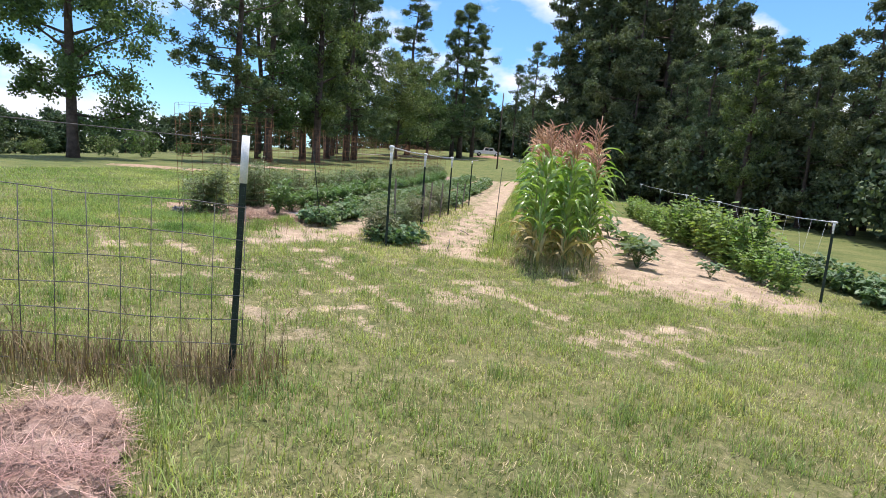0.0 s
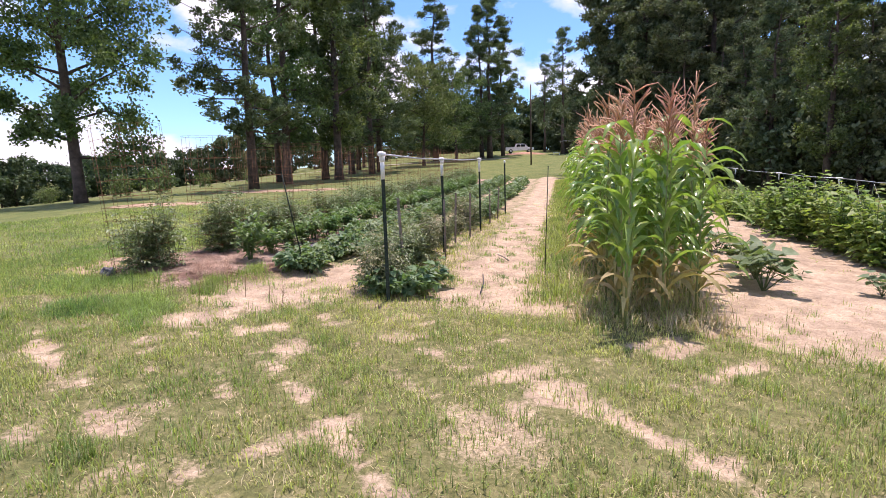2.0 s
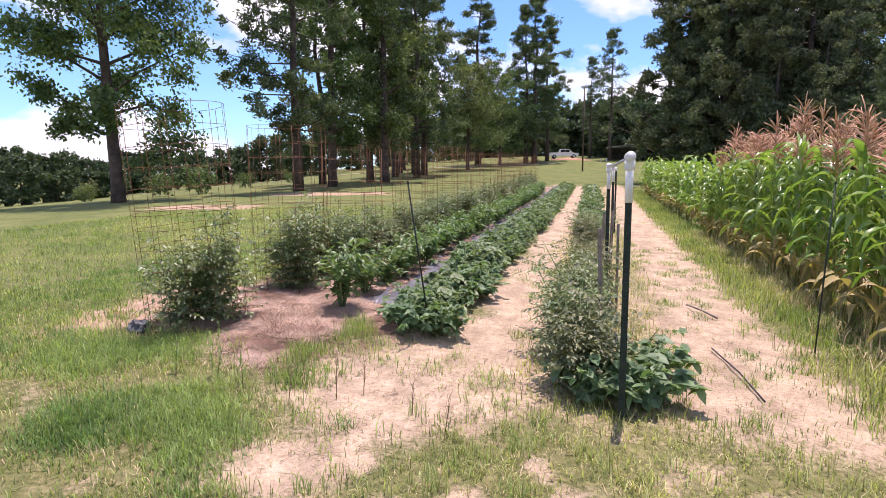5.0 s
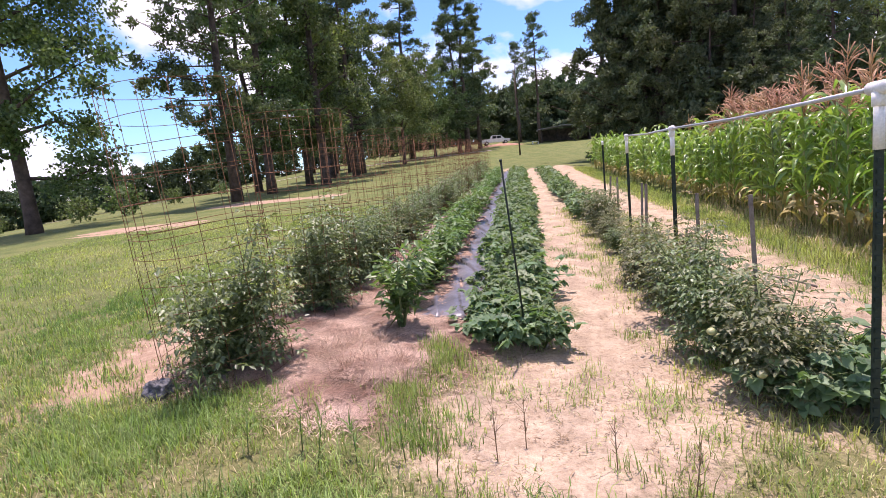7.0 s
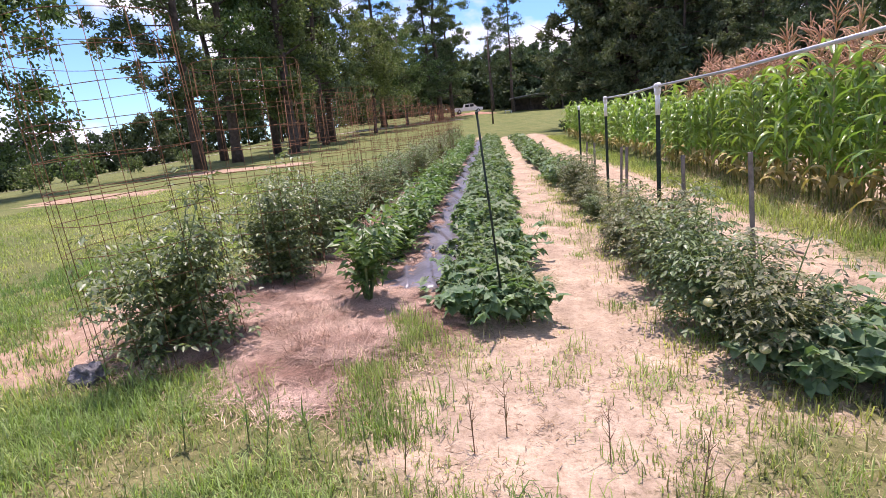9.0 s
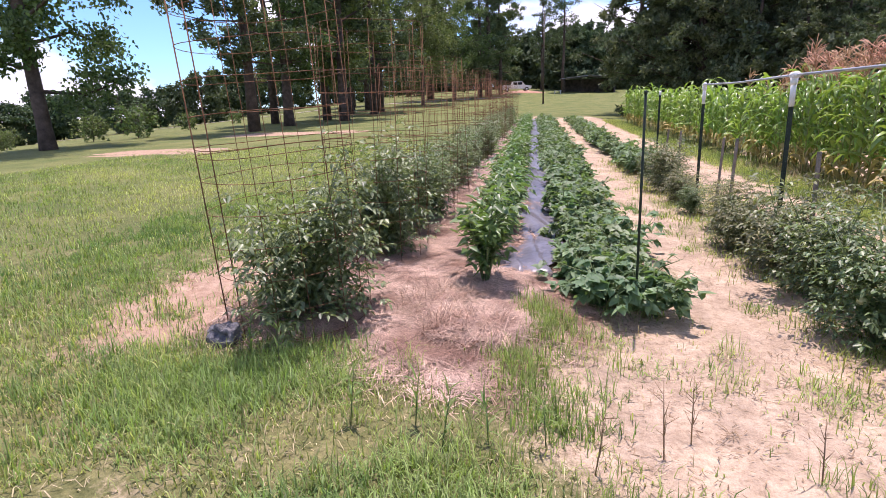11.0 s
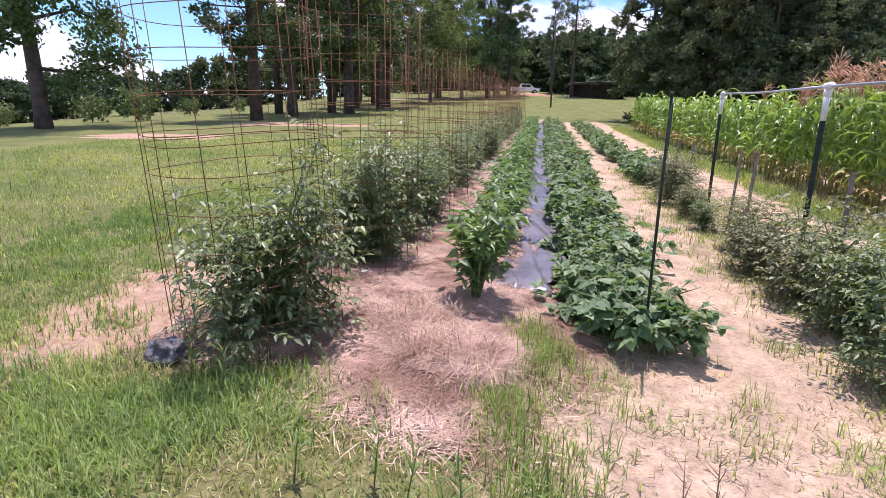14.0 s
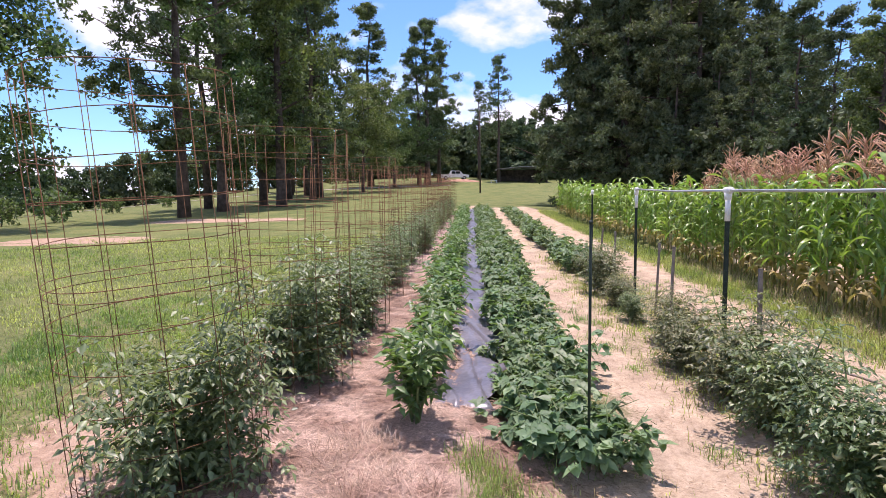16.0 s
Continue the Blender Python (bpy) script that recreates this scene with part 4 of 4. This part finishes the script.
for x, y, s in ((4.85, 1.9, 1.1), (5.0, 2.7, 1.1), (5.0, 3.6, 0.9), (5.1, 5.2, 0.8), (5.0, 7.0, 0.9), (5.1, 9.2, 0.9), (6.3, 1.9, 0.6)):
    put(plot.choice(SQ), x, y, plot.uniform(0, 360), s)
y = 1.2
while y < 18:
    tall = 0.75 if y < 3.2 else 1.15 if y < 9.5 else 0.75
    put(plot.choice(PB), 7.55 + plot.uniform(-0.3, 0.2), y, plot.uniform(0, 360), plot.uniform(1.05, 1.4) * tall)
    y += plot.uniform(0.24, 0.4)
y = 0.4
while y < 10:
    put(plot.choice(BEAN), 9.0 + plot.uniform(-0.15, 0.15), y, plot.uniform(0, 360), 1.3)
    y += 0.55
for src in (*CORN_NEAR, *CORN_FAR, *CORN_LOW, *TOM, *TOMR, *PEP, *BEAN, *SQ, *PB):
    for o in (*src.children_recursive, src):
        bpy.data.objects.remove(o)

# ---- ground things ----
def film():
    """A rumpled sheet of black plastic between the pepper and bean rows."""
    q = random.Random(3)
    ob = thing("mulch_film", Matrix(), "rumpled dark plastic mulch film between two plant rows", "plastic sheet")
    for y0, y1 in ((2.0, 6.4), (6.35, 12.2), (12.15, 19.6), (19.55, 32.8)):
        g = Geo()
        ny2, nx2 = int((y1 - y0) * 9), 12
        for j in range(ny2 + 1):
            y = y0 + (y1 - y0) * j / ny2
            for i in range(nx2 + 1):
                x = -2.8 + 0.5 * i / nx2 + 0.06 * math.sin(y * 2.1) + 0.04 * math.sin(y * 5.3 + i) + (0.05 * math.sin(y * 11 + i) if i in (0, nx2) else 0)
                e = min(i, nx2 - i) / nx2
                yy = y + q.uniform(-0.03, 0.03) + (0.09 * math.sin(i * 1.1) if j == 0 and y0 < 2 else 0)
                g.v.append(Vector((x, yy, gz(x, y) + (0.052 if j else 0.03) + 0.05 * min(0.35, e) * (j > 0) + 0.018 * math.sin(i * 1.3 + y * 7) * (e > 0) + q.uniform(0, 0.022))))
        for j in range(ny2):
            for i in range(nx2):
                k = j * (nx2 + 1) + i
                g.f.append((k, k + 1, k + nx2 + 2, k + nx2 + 1))
        s = part("sheet", g, M_PLASTIC, ob)
        sol = s.modifiers.new("thick", "SOLIDIFY")
        sol.thickness = 0.003
    return ob


film()


def lump(name, x, y, r, material, label, category, seed, squash=0.7, rough=0.25):
    bm = bmesh.new()
    bmesh.ops.create_icosphere(bm, subdivisions=4, radius=1)
    for q in bm.verts:
        k = 1 + rough * noise.noise(q.co * 1.7 + Vector((seed, 0, 0))) + rough * 0.5 * noise.noise(q.co * 4.1 + Vector((0, seed, 0)))
        q.co = Vector((q.co.x * r[0] * k, q.co.y * r[1] * k, q.co.z * r[2] * k + r[2] * squash))
    me = bpy.data.meshes.new(name)
    bm.to_mesh(me)
    bm.free()
    me.polygons.foreach_set("use_smooth", [True] * len(me.polygons))
    me.materials.append(material)
    ob = new(name, me)
    ob.matrix_basis = pose(x, y, gz(x, y), 0, 0, seed * 40)
    return tagged(ob, label, category)


lump("rubble_lump", -4.45, 0.38, (0.085, 0.10, 0.09), M_STONE, "dark grey crumpled lump beside the caged tomato", "lump", 2, 0.45, 0.5)

def straw_pile(name, x, y, r, label, category, seed, straws, turn=0.0):
    """A heap of pine straw: a rough core bristling with loose needles."""
    q = random.Random(seed)
    ob = thing(name, pose(x, y, gz(x, y), 0, 0, turn), label, category)
    bm = bmesh.new()
    bmesh.ops.create_icosphere(bm, subdivisions=4, radius=1)
    for v in bm.verts:
        k = 1 + 0.25 * noise.noise(v.co * 1.9 + Vector((seed, 0, 0))) + 0.22 * noise.noise(v.co * 5.0 + Vector((0, seed, 0)))
        v.co = Vector((v.co.x * r[0] * k, v.co.y * r[1] * k, v.co.z * r[2] * k + r[2] * 0.3))
    me = bpy.data.meshes.new("core")
    bm.to_mesh(me)
    bm.free()
    me.materials.append(M_HAY)
    part("core", me, M_HAY, ob)
    g = Geo()
    for _ in range(straws):
        d = sph(q)
        d.z = abs(d.z)
        p = Vector((d.x * r[0], d.y * r[1], d.z * r[2] + r[2] * 0.3)) * q.uniform(0.92, 1.12)
        w = sph(q, 0.35)
        g.ribbon(p, w, q.uniform(0.10, 0.22), 0.004, q.uniform(0.2, 1.2), 2)
    part("loose_straw", g, M_STRAW, ob, "loose reddish pine needles")
    return ob


straw_pile("straw_clump", -2.95, 0.72, (0.3, 0.25, 0.09), "flattened clump of pale pine straw on the bed", "straw heap", 4, 3600)
straw_pile("straw_clump", -3.25, 1.2, (0.3, 0.34, 0.07), "low clump of reddish pine straw between the rows", "straw heap", 8, 2600)
straw_pile("straw_bale", 0.5, -7.86, (0.3, 0.22, 0.2), "collapsed reddish-brown bale of old pine straw by the fence", "straw bale", 1, 1600, 20)
straw_pile("straw_bale", 0.22, -7.38, (0.36, 0.22, 0.17), "broken reddish-brown bale of old pine straw under the fence", "straw bale", 6, 1500, -15)


def tall_weed(x, y, h, seed, dry):
    """One upright weed with a few side shoots and narrow leaves."""
    q = random.Random(seed)
    ob = thing("tall_weed", pose(x, y, gz(x, y), q.uniform(-8, 8), q.uniform(-8, 8)), "thin dry brown weed stalk on bare sand" if dry else "upright green weed with narrow leaves in the grass", "weed", "tall weeds")
    g = Geo()
    g.tube([(0, 0, -0.03), (0.01, 0, h * 0.5), (0.02, 0.01, h)], [0.0035, 0.003, 0.0012], 5)
    for k in range(9 if dry else 14):
        z = h * q.uniform(0.2, 0.95)
        d = Vector((q.uniform(-1, 1), q.uniform(-1, 1), q.uniform(0.3, 1.4)))
        if dry:
            e = Vector((0.01, 0, z)) + d.normalized() * h * 0.25
            f = Geo()
            f.tube([(0.01, 0, z), e], [0.002, 0.0008], 4)
            part("shoot", f, M_WEED, ob)
        else:
            f = Geo()
            f.ribbon((0.01, 0, z), d, q.uniform(0.05, 0.12), 0.012, 1.4, 3)
            part("leaf", f, M_TUFT, ob)
    part("stalk", g, M_WEED if dry else M_STEM, ob)


for k, (x, y, h, dry) in enumerate(((-2.0, -0.35, 0.34, True), (-1.85, -0.2, 0.3, True), (-3.1, -0.3, 0.28, False), (-2.95, -0.45, 0.3, False), (-2.75, -0.4, 0.22, False), (-2.3, -0.5, 0.26, True),
                                    (-1.4, -0.4, 0.26, True), (-3.4, -0.35, 0.28, False), (-1.1, -0.65, 0.28, True), (-2.5, -0.35, 0.22, False), (-4.2, 0.2, 0.3, False), (-4.0, 0.15, 0.25, False), (0.77, -6.1, 0.5, True), (0.64, -6.0, 0.45, True), (0.22, -6.3, 0.4, True), (-0.28, -6.4, 0.45, True), (-0.78, -6.7, 0.5, True), (0.37, -6.55, 0.4, True))):
    tall_weed(x, y, h, 200 + k, dry)
pipe("drip_hose", [(1.06, 0.62, gz(1.06, 0.62) + 0.015), (1.02, 1.2, gz(1.02, 1.2) + 0.02), (0.92, 1.85, gz(0.92, 1.85) + 0.015)], 0.0075, M_HOSE, "short length of black hose lying on the sand", "hose")
pipe("branch", [(0.95, 3.6, gz(0.9, 3.6) + 0.02), (1.1, 3.3, gz(1.1, 3.3) + 0.03), (1.2, 3.05, gz(1.2, 3.05) + 0.02)], 0.012, M_STAKE, "short dead branch lying on the sandy path", "branch")

# ---- grass, weeds and litter ----
def scatter(name, n, x0, x1, y0, y1, seed, keep, length, width, material, label, blades=5, spread=0.05, flat=0.5):
    """Many thin bent blades in one mesh; keep(x, y) gives the chance that a tuft grows there."""
    q = np.random.default_rng(seed)
    x, y = q.uniform(x0, x1, n), q.uniform(y0, y1, n)
    ok = q.random(n) < keep(x, y)
    x, y = np.repeat(x[ok], blades), np.repeat(y[ok], blades)
    k = len(x)
    size = np.repeat(q.uniform(0.5, 1.25, ok.sum()), blades) * q.uniform(0.6, 1.2, k)
    x, y = x + q.normal(0, spread, k), y + q.normal(0, spread, k)
    z = surface(x, y) - 0.008
    a = q.uniform(0, 2 * np.pi, k)
    lean = q.uniform(0.1, 1.0, k) * flat
    L = length * size
    dx, dy = np.cos(a), np.sin(a)
    w = width * q.uniform(0.7, 1.3, k)
    sx, sy = -dy * w / 2, dx * w / 2
    if flat > 2.5:
        z, lean = z + q.uniform(0.012, 0.03, k), q.uniform(2.1, 2.65, k)
    h1, o1 = L * 0.55 * np.cos(lean * 0.6), L * 0.55 * np.sin(lean * 0.6)
    h2, o2 = h1 + L * 0.45 * np.cos(lean * 1.7), o1 + L * 0.45 * np.sin(lean * 1.7)
    if flat > 2.5:
        h1, o1, h2, o2 = L * 0.10 * (lean - 2.1), L * 0.55, L * 0.06 * (lean - 2.3), L
    P = np.stack([np.stack([x - sx, y - sy, z], 1), np.stack([x + sx, y + sy, z], 1),
                  np.stack([x + dx * o1 - sx * 0.8, y + dy * o1 - sy * 0.8, z + h1], 1), np.stack([x + dx * o1 + sx * 0.8, y + dy * o1 + sy * 0.8, z + h1], 1),
                  np.stack([x + dx * o2, y + dy * o2, z + h2], 1)], 1).reshape(-1, 3)
    b = np.arange(k)[:, None] * 5
    tri = np.concatenate([b + np.array([[0, 1, 3]]), b + np.array([[0, 3, 2]]), b + np.array([[2, 3, 4]])])
    me = bpy.data.meshes.new(name)
    me.vertices.add(len(P))
    me.vertices.foreach_set("co", P.ravel())
    me.loops.add(tri.size)
    me.loops.foreach_set("vertex_index", tri.ravel().astype(np.int32))
    me.polygons.add(len(tri))
    me.polygons.foreach_set("loop_start", np.arange(0, tri.size, 3, dtype=np.int32))
    me.update(calc_edges=True)
    me.materials.append(material)
    return tagged(new(name, me), label, "grass", kind="stuff")


def lawn(x, y):
    s, t, c = zones(x, y)
    return np.clip(1 - 0.97 * s - 1.2 * t - 1.0 * c, 0, 1) * (0.3 + 0.7 * (wob(x, y, 2.6, 3.0) > -0.15))


def long_grass(x, y):
    s, t, c = zones(x, y)
    return np.clip(1 - 1.1 * s - 1.2 * t - c, 0, 1) * np.clip(wob(x, y, 1.4, 8.0) * 1.6, 0, 1)


def sprouts(x, y):
    s, t, c = zones(x, y)
    return np.clip((s - 0.2) * 1.2, 0, 1) * np.clip(wob(x, y, 2.6, 6.0) * 1.5 - 0.25, 0.012, 1)


scatter("lawn_grass", 60000, -8, 8.5, -10, 1.5, 1, lawn, 0.085, 0.006, M_GRASS, "short mown grass mixed with dry blades", 6, 0.05, 1.1)
scatter("lawn_grass", 22000, -16, -4.4, 0, 16, 2, lawn, 0.10, 0.009, M_GRASS, "short meadow grass beside the garden", 5, 0.06, 1.1)
scatter("dry_grass", 42000, -8, 8.5, -10, 1.5, 11, lambda x, y: lawn(x, y) * 0.7 + 0.02, 0.085, 0.005, M_DRY, "dry straw-coloured blades in the lawn", 4, 0.07, 1.9)
scatter("grass_tufts", 3600, -7, 7.5, -9.5, 1.0, 21, lambda x, y: lawn(x, y) * (wob(x, y, 2.1, 9.0) > 0.0), 0.15, 0.0045, M_TUFT, "dense tufts of thin green grass", 26, 0.045, 1.0)
scatter("crabgrass", 260, -2.6, 2.2, -1.1, 9, 22, lambda x, y: 0.7 * (zones(x, y)[0] > 0.5), 0.12, 0.006, M_TUFT, "spreading crabgrass clumps on the sand", 46, 0.07, 1.7)
scatter("tomato_side_grass", 9000, -7.5, -4.5, -1, 6, 12, lawn, 0.085, 0.006, M_TUFT, "grass beside the tomato bed", 7, 0.06, 1.0)
scatter("strip_grass", 900, -2.9, -2.1, -0.3, 1.4, 13, lambda x, y: np.exp(-((x + 2.52 + 0.1 * np.sin(y * 5)) / 0.13) ** 2), 0.13, 0.006, M_TUFT, "grass strip between straw bed and sand", 8, 0.04, 0.9)
scatter("front_grass", 6500, -5.5, -2.1, -1.9, 0.4, 14, long_grass, 0.12, 0.0055, M_TUFT, "longer grass before the straw bed", 16, 0.07, 1.8)
scatter("long_grass", 6000, -7, 8, -9.5, 1.0, 3, long_grass, 0.16, 0.006, M_GRASS, "longer tufts of green grass", 11, 0.05, 1.1)
scatter("path_sprouts", 7500, -4, 7, -1.5, 30, 4, sprouts, 0.075, 0.006, M_GRASS, "sparse small weeds in the sand", 10, 0.04, 2.3)
scatter("sand_litter", 26000, -2.8, 7, -1.2, 14, 15, lambda x, y: 0.55 * zones(x, y)[0] * (wob(x, y, 3.1, 7.0) > -0.2), 0.05, 0.005, M_WEED, "dry stalks and crumbs scattered on the sand", 3, 0.05, 3.4)
scatter("row_edge_grass", 9000, 1.6, 2.6, 0.2, 34, 5, lambda x, y: 0.7 * inside(x, y, 1.7, 2.6, 0.2, 34, 0.4), 0.16, 0.009, M_GRASS, "grass along the foot of the corn", 6, 0.06, 0.9)
scatter("corn_floor_grass", 5000, 2.2, 4.0, -0.6, 14, 18, lambda x, y: 0.55 * inside(x, y, 2.25, 3.8, -0.35, 14, 0.3), 0.2, 0.008, M_GRASS, "rank grass and weeds between the corn stalks", 6, 0.08, 1.4)
scatter("corn_floor_straw", 4000, 2.2, 4.0, -0.6, 12, 19, lambda x, y: 0.8 * inside(x, y, 2.2, 3.9, -0.5, 12, 0.3), 0.26, 0.008, M_DRY, "dead leaves at the foot of the corn", 4, 0.08, 1.6)
scatter("row_weeds", 3500, -1.1, 0.6, -0.3, 12, 20, lambda x, y: 0.5 * inside(x, y, -0.75, 0.5, -0.2, 12, 0.3), 0.12, 0.007, M_GRASS, "low weeds under the tomato row", 7, 0.06, 1.2)
scatter("straw_litter", 60000, -4.7, -2.1, -0.1, 8, 6, lambda x, y: zones(x, y)[1] * np.clip(1.3 - y / 14, 0.2, 1), 0.13, 0.0042, M_STRAW, "loose pine straw needles on the bed", 5, 0.07, 3.0)
scatter("bale_litter", 5000, -4, 0.9, -8.4, -6.0, 16, lambda x, y: np.clip(zones(x, y)[1] * 2, 0, 1), 0.14, 0.0045, M_STRAW, "loose straw strewn below the fence", 3, 0.08, 3.0)
scatter("bale_grass", 1500, -4, 1.2, -8.8, -6.0, 17, lambda x, y: 0.5 * (wob(x, y, 2.7, 3.0) > 0.15), 0.24, 0.0065, M_TUFT, "long green grass round the straw bales", 10, 0.06, 1.2)
scatter("fence_weeds", 4500, -5.5, 0.9, -9.0, -5.8, 7, lambda x, y: np.exp(-((y - (FY + (x - FX) * 0.31)) / 0.22) ** 2) * (x < FX + 0.3), 0.3, 0.006, M_WEED, "dry brown weeds along the foot of the fence", 9, 0.09, 0.7)


def bench(x, y):
    ob = thing("white_bench", pose(x, y, gz(x, y), 0, 0, 12), "small white bench standing before the far shed", "bench")
    g = Geo()
    g.box(-0.6, -0.2, 0.42, 0.6, 0.2, 0.48)
    part("seat", g, M_PVC, ob, smooth=False)
    for sx in (-0.5, 0.45):
        for sy in (-0.18, 0.12):
            g = Geo()
            g.box(sx, sy, 0, sx + 0.06, sy + 0.06, 0.42)
            part("leg", g, M_PVC, ob, smooth=False)


bench(1.0, 92.0)
